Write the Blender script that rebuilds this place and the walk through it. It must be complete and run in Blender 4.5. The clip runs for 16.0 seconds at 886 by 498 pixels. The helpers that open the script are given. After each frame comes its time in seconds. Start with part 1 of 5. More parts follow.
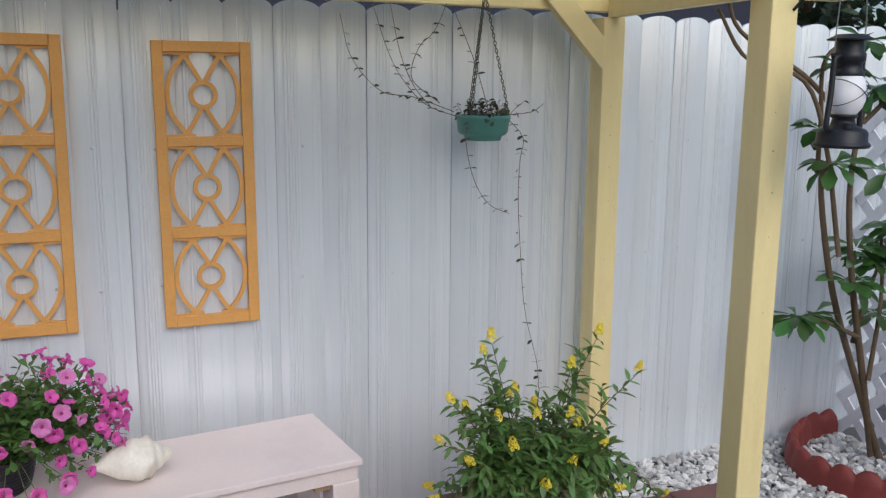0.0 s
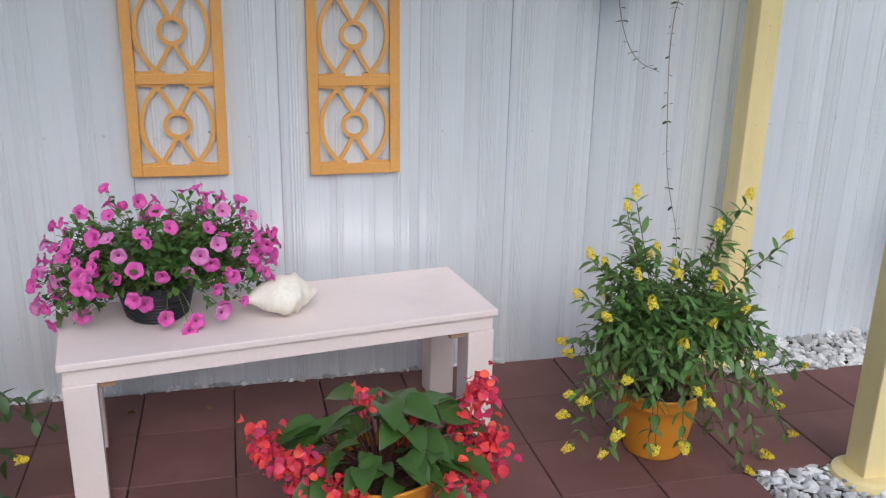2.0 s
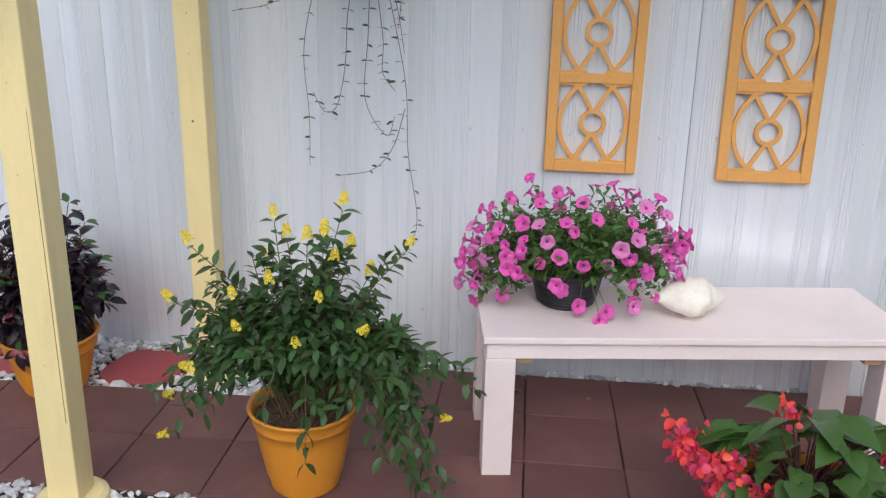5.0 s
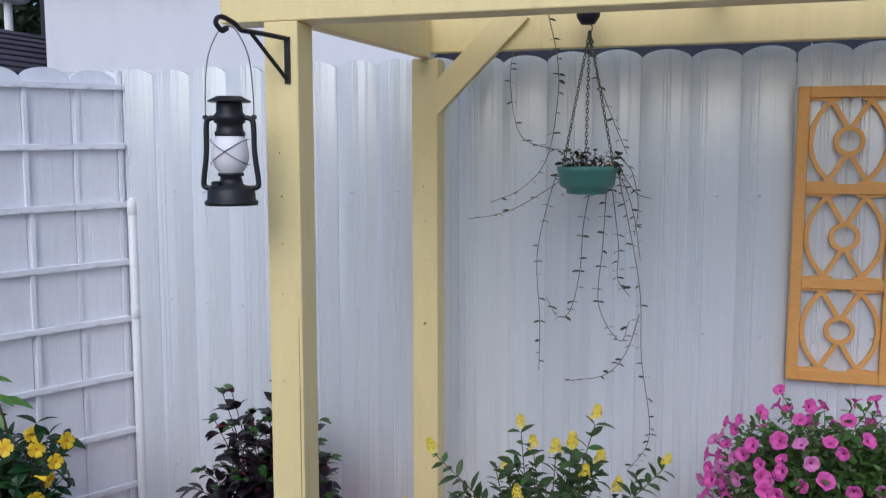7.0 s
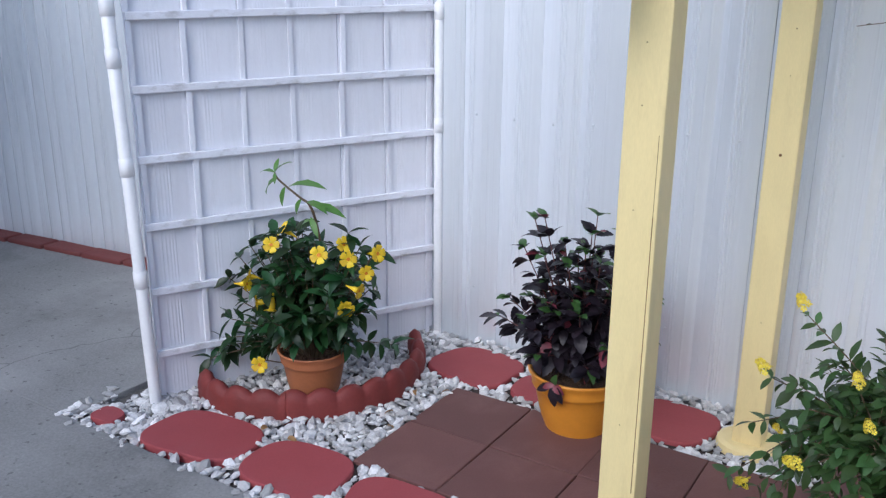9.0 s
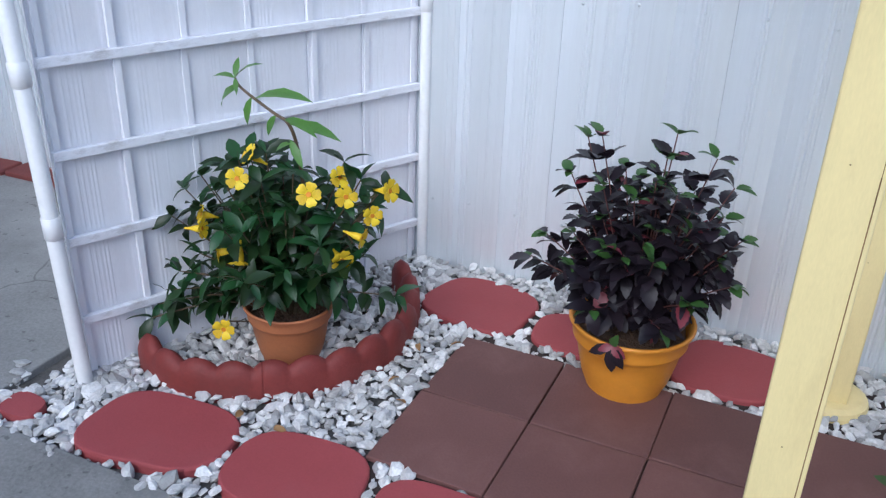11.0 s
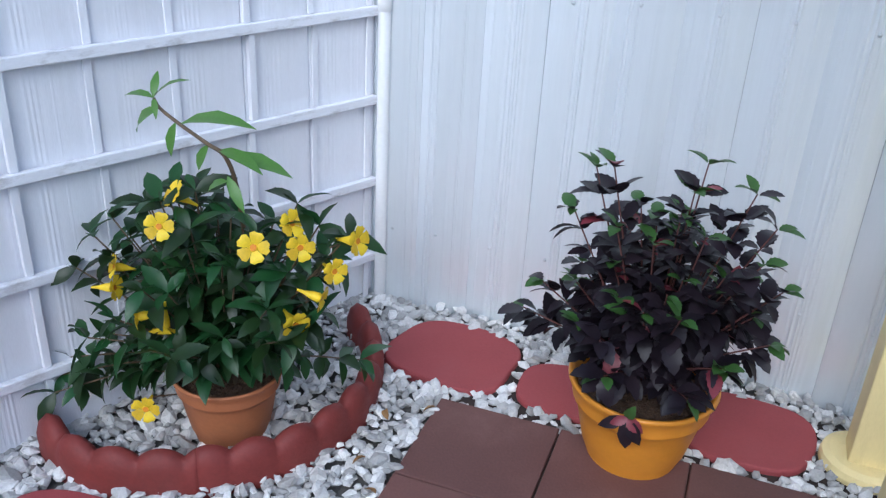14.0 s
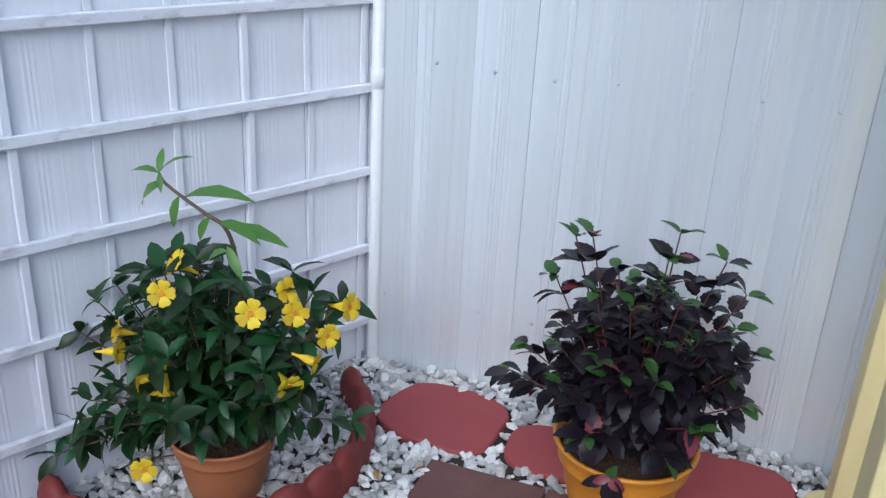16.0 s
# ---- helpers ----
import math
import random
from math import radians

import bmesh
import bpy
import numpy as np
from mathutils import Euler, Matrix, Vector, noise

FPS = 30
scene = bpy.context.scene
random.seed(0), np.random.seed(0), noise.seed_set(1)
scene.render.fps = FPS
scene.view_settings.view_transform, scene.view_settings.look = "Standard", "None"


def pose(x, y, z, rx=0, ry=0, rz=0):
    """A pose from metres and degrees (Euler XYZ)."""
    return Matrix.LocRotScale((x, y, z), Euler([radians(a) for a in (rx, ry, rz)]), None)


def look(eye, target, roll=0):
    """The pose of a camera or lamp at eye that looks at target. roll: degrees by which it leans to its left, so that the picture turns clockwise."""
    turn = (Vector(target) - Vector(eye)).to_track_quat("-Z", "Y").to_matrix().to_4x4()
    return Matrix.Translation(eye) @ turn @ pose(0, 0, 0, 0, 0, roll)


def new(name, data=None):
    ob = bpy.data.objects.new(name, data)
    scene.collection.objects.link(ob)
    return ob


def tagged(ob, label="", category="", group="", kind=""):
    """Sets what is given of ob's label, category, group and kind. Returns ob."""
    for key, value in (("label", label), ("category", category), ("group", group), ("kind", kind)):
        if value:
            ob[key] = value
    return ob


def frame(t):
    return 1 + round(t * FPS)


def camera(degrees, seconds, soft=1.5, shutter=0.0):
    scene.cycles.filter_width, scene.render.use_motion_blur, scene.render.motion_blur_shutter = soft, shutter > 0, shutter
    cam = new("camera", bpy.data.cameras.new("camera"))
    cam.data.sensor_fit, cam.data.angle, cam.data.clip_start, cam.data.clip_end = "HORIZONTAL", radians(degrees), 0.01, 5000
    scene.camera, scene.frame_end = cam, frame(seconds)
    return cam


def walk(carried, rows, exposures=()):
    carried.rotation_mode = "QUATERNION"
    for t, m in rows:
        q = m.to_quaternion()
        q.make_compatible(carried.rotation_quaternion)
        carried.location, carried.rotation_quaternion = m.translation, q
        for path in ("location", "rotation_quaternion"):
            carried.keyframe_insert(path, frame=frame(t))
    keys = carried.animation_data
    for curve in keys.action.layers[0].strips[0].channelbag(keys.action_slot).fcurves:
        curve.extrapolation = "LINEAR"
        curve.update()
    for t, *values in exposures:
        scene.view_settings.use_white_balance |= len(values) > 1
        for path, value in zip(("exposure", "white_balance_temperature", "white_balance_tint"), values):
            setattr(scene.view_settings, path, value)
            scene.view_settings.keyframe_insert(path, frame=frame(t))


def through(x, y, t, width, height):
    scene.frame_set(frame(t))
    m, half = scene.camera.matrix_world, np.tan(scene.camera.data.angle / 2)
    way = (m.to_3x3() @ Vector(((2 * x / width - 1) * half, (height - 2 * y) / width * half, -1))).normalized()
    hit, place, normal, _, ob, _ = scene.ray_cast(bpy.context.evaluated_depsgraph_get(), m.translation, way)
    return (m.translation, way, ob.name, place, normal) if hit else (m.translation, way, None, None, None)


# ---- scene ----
cam = camera(54.2, 16.0, soft=1.3)
PATH = [
    (0, (0.334, 0.205, 1.614), (1.061, 2.033, 1.253), 0.5),
    (0.5, (0.31, 0.198, 1.558), (0.947, 2.059, 1.198), 0.7),
    (1, (0.289, 0.21, 1.544), (0.868, 2.073, 1.103), 0.9),
    (1.5, (0.262, 0.212, 1.519), (0.794, 2.067, 0.996), 1.1),
    (2, (0.254, 0.225, 1.5), (0.714, 2.072, 0.885), 1.2),
    (2.5, (0.226, 0.228, 1.474), (0.568, 2.08, 0.8), 1.3),
    (3, (0.145, 0.236, 1.474), (0.322, 2.099, 0.769), 1.1),
    (3.5, (0.089, 0.235, 1.473), (0.085, 2.106, 0.767), 1.0),
    (3.7, (0.063, 0.235, 1.484), (0.002, 2.104, 0.776), 1.2),
    (5.8, (-0.211, 0.171, 1.473), (-0.433, 2.109, 1.033), 0.8),
    (6, (-0.216, 0.168, 1.485), (-0.455, 2.116, 1.101), 0.6),
    (6.5, (-0.288, 0.179, 1.527), (-0.588, 2.138, 1.262), 0.4),
    (7, (-0.408, 0.193, 1.545), (-0.949, 2.107, 1.338), -0.0),
    (7.5, (-0.474, 0.271, 1.545), (-1.362, 2.05, 1.332), 0.3),
    (8, (-0.526, 0.347, 1.521), (-1.586, 2.014, 1.204), 0.9),
    (8.5, (-0.643, 0.402, 1.48), (-1.692, 2.04, 1.014), 1.0),
    (9, (-0.758, 0.428, 1.441), (-1.794, 2.037, 0.856), 0.4),
    (9.2, (-0.817, 0.436, 1.425), (-1.838, 2.039, 0.802), 0.2),
    (11.3, (-1.53, 0.922, 1.404), (-2.237, 2.565, 0.508), 1.9),
    (11.5, (-1.575, 0.966, 1.381), (-2.273, 2.623, 0.505), 1.9),
    (12, (-1.667, 1.105, 1.361), (-2.367, 2.745, 0.455), 1.3),
    (12.5, (-1.742, 1.164, 1.35), (-2.457, 2.788, 0.427), 1.7),
    (13, (-1.755, 1.187, 1.353), (-2.481, 2.806, 0.429), 2.1),
    (13.5, (-1.748, 1.195, 1.352), (-2.434, 2.831, 0.428), 2.6),
    (14, (-1.719, 1.2, 1.335), (-2.304, 2.892, 0.444), 3.1),
    (14.5, (-1.686, 1.209, 1.344), (-2.191, 2.924, 0.45), 3.0),
    (15, (-1.672, 1.206, 1.345), (-2.133, 2.935, 0.451), 2.9),
    (15.5, (-1.66, 1.193, 1.356), (-2.174, 2.93, 0.508), 2.8),
    (16, (-1.675, 1.128, 1.385), (-2.279, 2.876, 0.624), 3.0),
]
walk(cam, [(t, look(eye, target, roll)) for t, eye, target, roll in PATH],
     exposures=[(0, -0.18, 5850, 9), (1.5, 0.0, 5850, 9), (2.5, 0.08, 5750, 9), (3.5, 0.22, 5850, 10), (6.5, -0.13, 5650, 9), (7.2, -0.3, 5420, 12), (8, -0.18, 5330, 12), (9, 0.12, 5400, 11), (11.5, 0.22, 5230, 7), (14, 0.24, 5200, 6), (15, 0.23, 5350, 6), (16, 0.08, 5290, 6)])

# ---- light ----
world = bpy.data.worlds.new("world")
scene.world = world
world.use_nodes = True
wn = world.node_tree.nodes
sky = wn.new("ShaderNodeTexSky")
sky.sky_type = "NISHITA"
sky.sun_disc = False
sky.sun_elevation, sky.sun_rotation = radians(38), radians(178)
sky.air_density, sky.dust_density, sky.ozone_density = 1.0, 3.0, 1.0
world.node_tree.links.new(sky.outputs[0], wn["Background"].inputs[0])
wn["Background"].inputs[1].default_value = 0.15
sun_data = bpy.data.lights.new("sun", "SUN")
sun_data.energy, sun_data.angle, sun_data.color = 0.95, radians(50), (1.0, 0.98, 0.95)
sun = new("sun", sun_data)
sun.matrix_world = look((0.3, -6.0, 7.1), (0, 3, 0))


# ---- materials ----
def material(name, rgb, rough=0.6, metal=0.0, vary=0.12, scale=6.0, grain=90.0, bump=0.15, dirt=None, dirt_amount=0.3,
             island=0.0, piece=0.0, spec=0.5, stretch=(1, 1, 1), depth=0.004, subsurface=0.0, hue=0.0):
    m = bpy.data.materials.new(name)
    m.use_nodes = True
    nt = m.node_tree
    n, l = nt.nodes, nt.links
    b = n["Principled BSDF"]
    b.inputs["Roughness"].default_value = rough
    b.inputs["Metallic"].default_value = metal
    b.inputs["Specular IOR Level"].default_value = spec
    tc = n.new("ShaderNodeTexCoord")
    mp = n.new("ShaderNodeMapping")
    mp.inputs["Scale"].default_value = stretch
    l.new(tc.outputs["Object"], mp.inputs[0])
    big = n.new("ShaderNodeTexNoise")
    big.inputs["Scale"].default_value, big.inputs["Detail"].default_value = scale, 5
    fine = n.new("ShaderNodeTexNoise")
    fine.inputs["Scale"].default_value, fine.inputs["Detail"].default_value = grain, 6
    l.new(mp.outputs[0], big.inputs["Vector"])
    l.new(mp.outputs[0], fine.inputs["Vector"])
    total = n.new("ShaderNodeMath")
    total.operation = "ADD"
    l.new(big.outputs["Fac"], total.inputs[0])
    l.new(fine.outputs["Fac"], total.inputs[1])
    value = n.new("ShaderNodeMapRange")
    value.inputs["From Min"].default_value, value.inputs["From Max"].default_value = 0.55, 1.45
    value.inputs["To Min"].default_value, value.inputs["To Max"].default_value = 1 - vary, 1 + vary
    l.new(total.outputs[0], value.inputs["Value"])
    hsv = n.new("ShaderNodeHueSaturation")
    hsv.inputs["Color"].default_value = (*rgb, 1)
    last = value.outputs[0]
    for amount, node, out in ((island, "ShaderNodeNewGeometry", "Random Per Island"), (piece, "ShaderNodeObjectInfo", "Random")):
        if amount:
            src = n.new(node)
            rng = n.new("ShaderNodeMapRange")
            rng.inputs["To Min"].default_value, rng.inputs["To Max"].default_value = 1 - amount, 1 + amount
            l.new(src.outputs[out], rng.inputs["Value"])
            mul = n.new("ShaderNodeMath")
            mul.operation = "MULTIPLY"
            l.new(last, mul.inputs[0])
            l.new(rng.outputs[0], mul.inputs[1])
            last = mul.outputs[0]
            if hue:
                hr = n.new("ShaderNodeMapRange")
                hr.inputs["To Min"].default_value, hr.inputs["To Max"].default_value = 0.5 - hue, 0.5 + hue
                l.new(src.outputs[out], hr.inputs["Value"])
                l.new(hr.outputs[0], hsv.inputs["Hue"])
    l.new(last, hsv.inputs["Value"])
    colour = hsv.outputs[0]
    if dirt:
        spot = n.new("ShaderNodeTexNoise")
        spot.inputs["Scale"].default_value, spot.inputs["Detail"].default_value = scale * 0.6, 9
        spot.inputs["Roughness"].default_value = 0.7
        l.new(mp.outputs[0], spot.inputs["Vector"])
        ramp = n.new("ShaderNodeMapRange")
        ramp.inputs["From Min"].default_value, ramp.inputs["From Max"].default_value = 0.52, 0.72
        ramp.inputs["To Max"].default_value = dirt_amount
        l.new(spot.outputs["Fac"], ramp.inputs["Value"])
        mix = n.new("ShaderNodeMix")
        mix.data_type = "RGBA"
        l.new(ramp.outputs[0], mix.inputs["Factor"])
        l.new(colour, mix.inputs["A"])
        mix.inputs["B"].default_value = (*dirt, 1)
        colour = mix.outputs["Result"]
    l.new(colour, b.inputs["Base Color"])
    if subsurface:
        b.inputs["Subsurface Weight"].default_value = subsurface
        b.inputs["Subsurface Radius"].default_value = (0.01, 0.01, 0.006)
    if bump:
        bp = n.new("ShaderNodeBump")
        bp.inputs["Strength"].default_value, bp.inputs["Distance"].default_value = bump, depth
        l.new(total.outputs[0], bp.inputs["Height"])
        l.new(bp.outputs[0], b.inputs["Normal"])
    return m


def leaf_material(name, rgb, rough=0.45, island=0.35, hue=0.02, through=0.25):
    m = material(name, rgb, rough, vary=0.15, scale=25, grain=200, bump=0.1, island=island, hue=hue, depth=0.002)
    n, l = m.node_tree.nodes, m.node_tree.links
    b = n["Principled BSDF"]
    if through:
        tr = n.new("ShaderNodeBsdfTranslucent")
        l.new(b.inputs["Base Color"].links[0].from_socket, tr.inputs["Color"])
        mix = n.new("ShaderNodeMixShader")
        mix.inputs[0].default_value = through
        l.new(b.outputs[0], mix.inputs[1])
        l.new(tr.outputs[0], mix.inputs[2])
        l.new(mix.outputs[0], n["Material Output"].inputs[0])
    return m


def worn(m):
    """Pale trodden patches, small dark pits and thin cracks."""
    n, l = m.node_tree.nodes, m.node_tree.links
    b = n["Principled BSDF"]
    colour = b.inputs["Base Color"].links[0].from_socket
    tc = n.new("ShaderNodeTexCoord")
    for kind, scale, lo, hi, amount, rgb in (("noise", 1.1, 0.5, 0.7, 0.6, (0.42, 0.41, 0.395)), ("noise", 38, 0.64, 0.7, 0.6, (0.08, 0.078, 0.075)), ("crack", 0.55, 0.0028, 0.0, 0.55, (0.06, 0.058, 0.055))):
        if kind == "noise":
            tex = n.new("ShaderNodeTexNoise")
            tex.inputs["Detail"].default_value = 8
            out = tex.outputs["Fac"]
            l.new(tc.outputs["Object"], tex.inputs["Vector"])
        else:
            wob = n.new("ShaderNodeTexNoise")
            wob.inputs["Scale"].default_value, wob.inputs["Detail"].default_value = 3, 6
            l.new(tc.outputs["Object"], wob.inputs["Vector"])
            add = n.new("ShaderNodeVectorMath")
            l.new(tc.outputs["Object"], add.inputs[2])
            add.operation = "MULTIPLY_ADD"
            l.new(wob.outputs["Color"], add.inputs[0])
            add.inputs[1].default_value = (0.2, 0.2, 0.2)
            tex = n.new("ShaderNodeTexVoronoi")
            tex.feature = "DISTANCE_TO_EDGE"
            l.new(add.outputs[0], tex.inputs["Vector"])
            out = tex.outputs["Distance"]
        tex.inputs["Scale"].default_value = scale
        rng = n.new("ShaderNodeMapRange")
        rng.inputs["From Min"].default_value, rng.inputs["From Max"].default_value = lo, hi
        rng.inputs["To Max"].default_value = amount
        l.new(out, rng.inputs["Value"])
        mix = n.new("ShaderNodeMix")
        mix.data_type = "RGBA"
        l.new(rng.outputs[0], mix.inputs["Factor"])
        l.new(colour, mix.inputs["A"])
        mix.inputs["B"].default_value = (*rgb, 1)
        colour = mix.outputs["Result"]
    l.new(colour, b.inputs["Base Color"])


M_FENCE = material("fence_vinyl", (0.80, 0.84, 0.875), 0.2, metal=0.24, vary=0.035, scale=3, grain=40, bump=0.03, dirt=(0.5, 0.52, 0.5), dirt_amount=0.16, stretch=(14, 14, 0.6), piece=0.05)
M_WHITE = material("white_gloss_paint", (0.86, 0.865, 0.91), 0.36, vary=0.05, scale=4, grain=60, bump=0.1, dirt=(0.55, 0.55, 0.55), dirt_amount=0.18, stretch=(8, 8, 1.2), piece=0.04)
M_BATTEN = material("chipped_white_paint", (0.86, 0.865, 0.91), 0.4, vary=0.06, scale=16, grain=90, bump=0.25, dirt=(0.3, 0.27, 0.25), dirt_amount=0.6, stretch=(1, 1, 3), piece=0.04)
M_PIPE = material("white_pvc", (0.86, 0.86, 0.86), 0.32, vary=0.05, bump=0.03, dirt=(0.5, 0.48, 0.42), dirt_amount=0.3)
M_YELLOW = material("yellow_painted_wood", (0.86, 0.71, 0.34), 0.5, vary=0.06, scale=5, grain=70, bump=0.12, dirt=(0.62, 0.47, 0.2), dirt_amount=0.3, stretch=(5, 5, 1))
M_BENCH = material("pale_pink_paint", (0.82, 0.71, 0.67), 0.5, vary=0.05, scale=5, grain=120, bump=0.15, dirt=(0.6, 0.5, 0.46), dirt_amount=0.25)
M_RAW = material("bare_pine", (0.45, 0.3, 0.17), 0.7, vary=0.15, scale=10, grain=90, bump=0.2)
M_PANEL = material("amber_painted_wood", (0.70, 0.36, 0.095), 0.5, vary=0.1, scale=8, grain=120, bump=0.12)
M_PAVER = material("red_brown_paver", (0.15, 0.067, 0.057), 0.75, vary=0.15, scale=5, grain=160, bump=0.3, dirt=(0.24, 0.13, 0.11), dirt_amount=0.4, piece=0.16)
M_JOINT = material("dark_joint_soil", (0.04, 0.028, 0.024), 0.95, vary=0.3, scale=20, bump=0.5)
M_STEP = material("red_stepping_stone", (0.33, 0.062, 0.066), 0.75, vary=0.1, scale=7, grain=180, bump=0.25, dirt=(0.28, 0.08, 0.08), dirt_amount=0.35, piece=0.08)
M_BRICK = material("kerb_brick", (0.2, 0.05, 0.042), 0.8, vary=0.2, scale=12, grain=150, bump=0.4, dirt=(0.1, 0.05, 0.045), dirt_amount=0.5, piece=0.2)
M_EDGING = material("dark_red_edging", (0.2, 0.032, 0.026), 0.65, vary=0.15, scale=8, grain=120, bump=0.25, dirt=(0.12, 0.03, 0.025), dirt_amount=0.5)
M_GRAVEL = material("white_marble_chips", (0.59, 0.58, 0.565), 0.6, vary=0.24, scale=22, grain=160, bump=0.3, dirt=(0.24, 0.22, 0.2), dirt_amount=0.6, island=0.44)
M_BED = material("gravel_bed", (0.12, 0.112, 0.105), 0.95, vary=0.4, scale=40, grain=200, bump=0.8)
M_CONCRETE = material("grey_concrete", (0.25, 0.245, 0.236), 0.85, vary=0.3, scale=2.6, grain=110, bump=0.5, dirt=(0.12, 0.118, 0.112), dirt_amount=0.75)
worn(M_CONCRETE)
M_POT_ORANGE = material("orange_plastic_pot", (0.72, 0.29, 0.025), 0.42, vary=0.06, scale=8, grain=80, bump=0.05, dirt=(0.5, 0.2, 0.03), dirt_amount=0.3)
M_POT_TERRA = material("terracotta_pot", (0.43, 0.16, 0.065), 0.55, vary=0.1, scale=10, grain=120, bump=0.12, dirt=(0.3, 0.13, 0.07), dirt_amount=0.4)
M_POT_BLACK = material("black_resin_pot", (0.02, 0.02, 0.023), 0.4, vary=0.2, bump=0.05)
M_POT_GREEN = material("teal_plastic", (0.085, 0.25, 0.215), 0.4, vary=0.08, bump=0.05, dirt=(0.1, 0.25, 0.2), dirt_amount=0.4)
M_SOIL = material("bark_soil", (0.09, 0.05, 0.03), 0.95, vary=0.6, scale=60, grain=200, bump=1.0, depth=0.01, island=0.4)
M_IRON = material("black_iron", (0.014, 0.015, 0.018), 0.45, vary=0.2, bump=0.06, spec=0.4)
M_FROST = material("frosted_globe", (0.86, 0.84, 0.86), 0.35, vary=0.03, bump=0.0, subsurface=0.3)
M_WIRE = material("steel_wire", (0.2, 0.2, 0.2), 0.4, metal=0.8, bump=0)
M_CHAIN = material("weathered_chain", (0.12, 0.11, 0.08), 0.5, metal=0.5, bump=0.1)
M_SHELL = material("conch_shell", (0.82, 0.77, 0.65), 0.45, vary=0.14, scale=18, grain=90, bump=0.3, dirt=(0.5, 0.42, 0.3), dirt_amount=0.4)
M_STEM = material("woody_stem", (0.12, 0.08, 0.045), 0.7, vary=0.25, scale=20, bump=0.3)
M_STEM_GREEN = material("green_stem", (0.09, 0.12, 0.03), 0.6, vary=0.2, scale=20, bump=0.1)
M_STEM_RED = material("reddish_stem", (0.1, 0.035, 0.03), 0.6, vary=0.2, bump=0.1)
M_VINE = material("vine_stem", (0.16, 0.12, 0.1), 0.6, vary=0.2, bump=0.1)
M_LEAF_GAL = leaf_material("thryallis_leaf", (0.135, 0.235, 0.06), through=0.3)
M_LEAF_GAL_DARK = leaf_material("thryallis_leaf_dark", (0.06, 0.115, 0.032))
M_LEAF_PET = leaf_material("petunia_leaf", (0.09, 0.17, 0.038))
M_LEAF_BEG = leaf_material("begonia_leaf", (0.07, 0.14, 0.028), rough=0.36, island=0.35)
M_LEAF_ALL = leaf_material("allamanda_leaf", (0.024, 0.066, 0.018), rough=0.38, island=0.5, hue=0.03)
M_LEAF_LIME = leaf_material("young_leaf", (0.115, 0.24, 0.045), rough=0.35, island=0.2)
M_LEAF_FRESH = leaf_material("fresh_leaf", (0.06, 0.13, 0.03), rough=0.4, island=0.3, hue=0.03)
M_LEAF_DARK = leaf_material("purple_leaf", (0.017, 0.0115, 0.017), rough=0.42, island=0.45, hue=0.04, through=0.06)
M_LEAF_DARK.node_tree.nodes["Principled BSDF"].inputs["Specular IOR Level"].default_value = 0.3
M_LEAF_PINK = leaf_material("pink_leaf", (0.22, 0.04, 0.06), rough=0.4, island=0.4, through=0.2)
M_LEAF_TREE = leaf_material("shrub_leaf", (0.06, 0.14, 0.03), rough=0.35, island=0.4)
M_LEAF_VINE = leaf_material("vine_leaf", (0.05, 0.06, 0.03), rough=0.5, island=0.5)
M_LEAF_FAR = leaf_material("far_tree_leaf", (0.03, 0.05, 0.02), island=0.5)
M_PINK = leaf_material("pink_petal", (0.76, 0.115, 0.46), rough=0.5, island=0.12, hue=0.01, through=0.3)
M_PINK_PALE = leaf_material("pale_pink_petal", (0.74, 0.24, 0.54), rough=0.5, island=0.1, through=0.3)
M_THROAT = material("flower_throat", (0.3, 0.012, 0.14), 0.6, bump=0)
M_RED = leaf_material("red_petal", (0.86, 0.075, 0.12), rough=0.45, island=0.25, hue=0.02, through=0.3)
M_YPETAL = leaf_material("yellow_petal", (0.85, 0.58, 0.02), rough=0.5, island=0.15, hue=0.01, through=0.25)
M_LEMON = leaf_material("lemon_petal", (0.88, 0.70, 0.05), rough=0.5, island=0.15, hue=0.01, through=0.25)
M_YTHROAT = material("orange_throat", (0.7, 0.25, 0.01), 0.6, bump=0)
M_ROOF = material("dark_shingle", (0.075, 0.07, 0.095), 0.8, vary=0.25, scale=6, grain=90, bump=0.4, piece=0.25)
M_ROOF_DARK = material("black_shingle", (0.018, 0.018, 0.026), 0.85, vary=0.3, scale=6, grain=90, bump=0.4)
M_HOUSE = material("white_stucco", (0.7, 0.71, 0.76), 0.8, vary=0.05, scale=3, grain=90, bump=0.3, dirt=(0.5, 0.5, 0.52), dirt_amount=0.3)
M_BACK = material("beige_render", (0.36, 0.34, 0.3), 0.9, vary=0.1, scale=2, grain=60, bump=0.3)
M_SIDING = material("cream_siding", (0.62, 0.52, 0.38), 0.6, vary=0.08, bump=0.1)
M_DARK = material("near_black", (0.012, 0.012, 0.02), 0.5, vary=0.3, bump=0.05)
M_RIVET = material("rivet_head", (0.55, 0.58, 0.6), 0.3, metal=0.6, bump=0)
M_KNOT = material("wood_knot", (0.2, 0.1, 0.03), 0.8, bump=0.1)
# Half-clear, warm-tinted filter for the light that reaches the fence under the pergola.
M_COVER = leaf_material("translucent_light_filter", (0.92, 0.88, 0.79), rough=0.4, island=0, hue=0, through=0.85)
cn = M_COVER.node_tree
clear = cn.nodes.new("ShaderNodeBsdfTransparent")
clear.inputs["Color"].default_value = (1.0, 0.97, 0.9, 1)
blend = cn.nodes.new("ShaderNodeMixShader")
blend.inputs[0].default_value = 0.5
cn.links.new(cn.nodes["Material Output"].inputs[0].links[0].from_socket, blend.inputs[1])
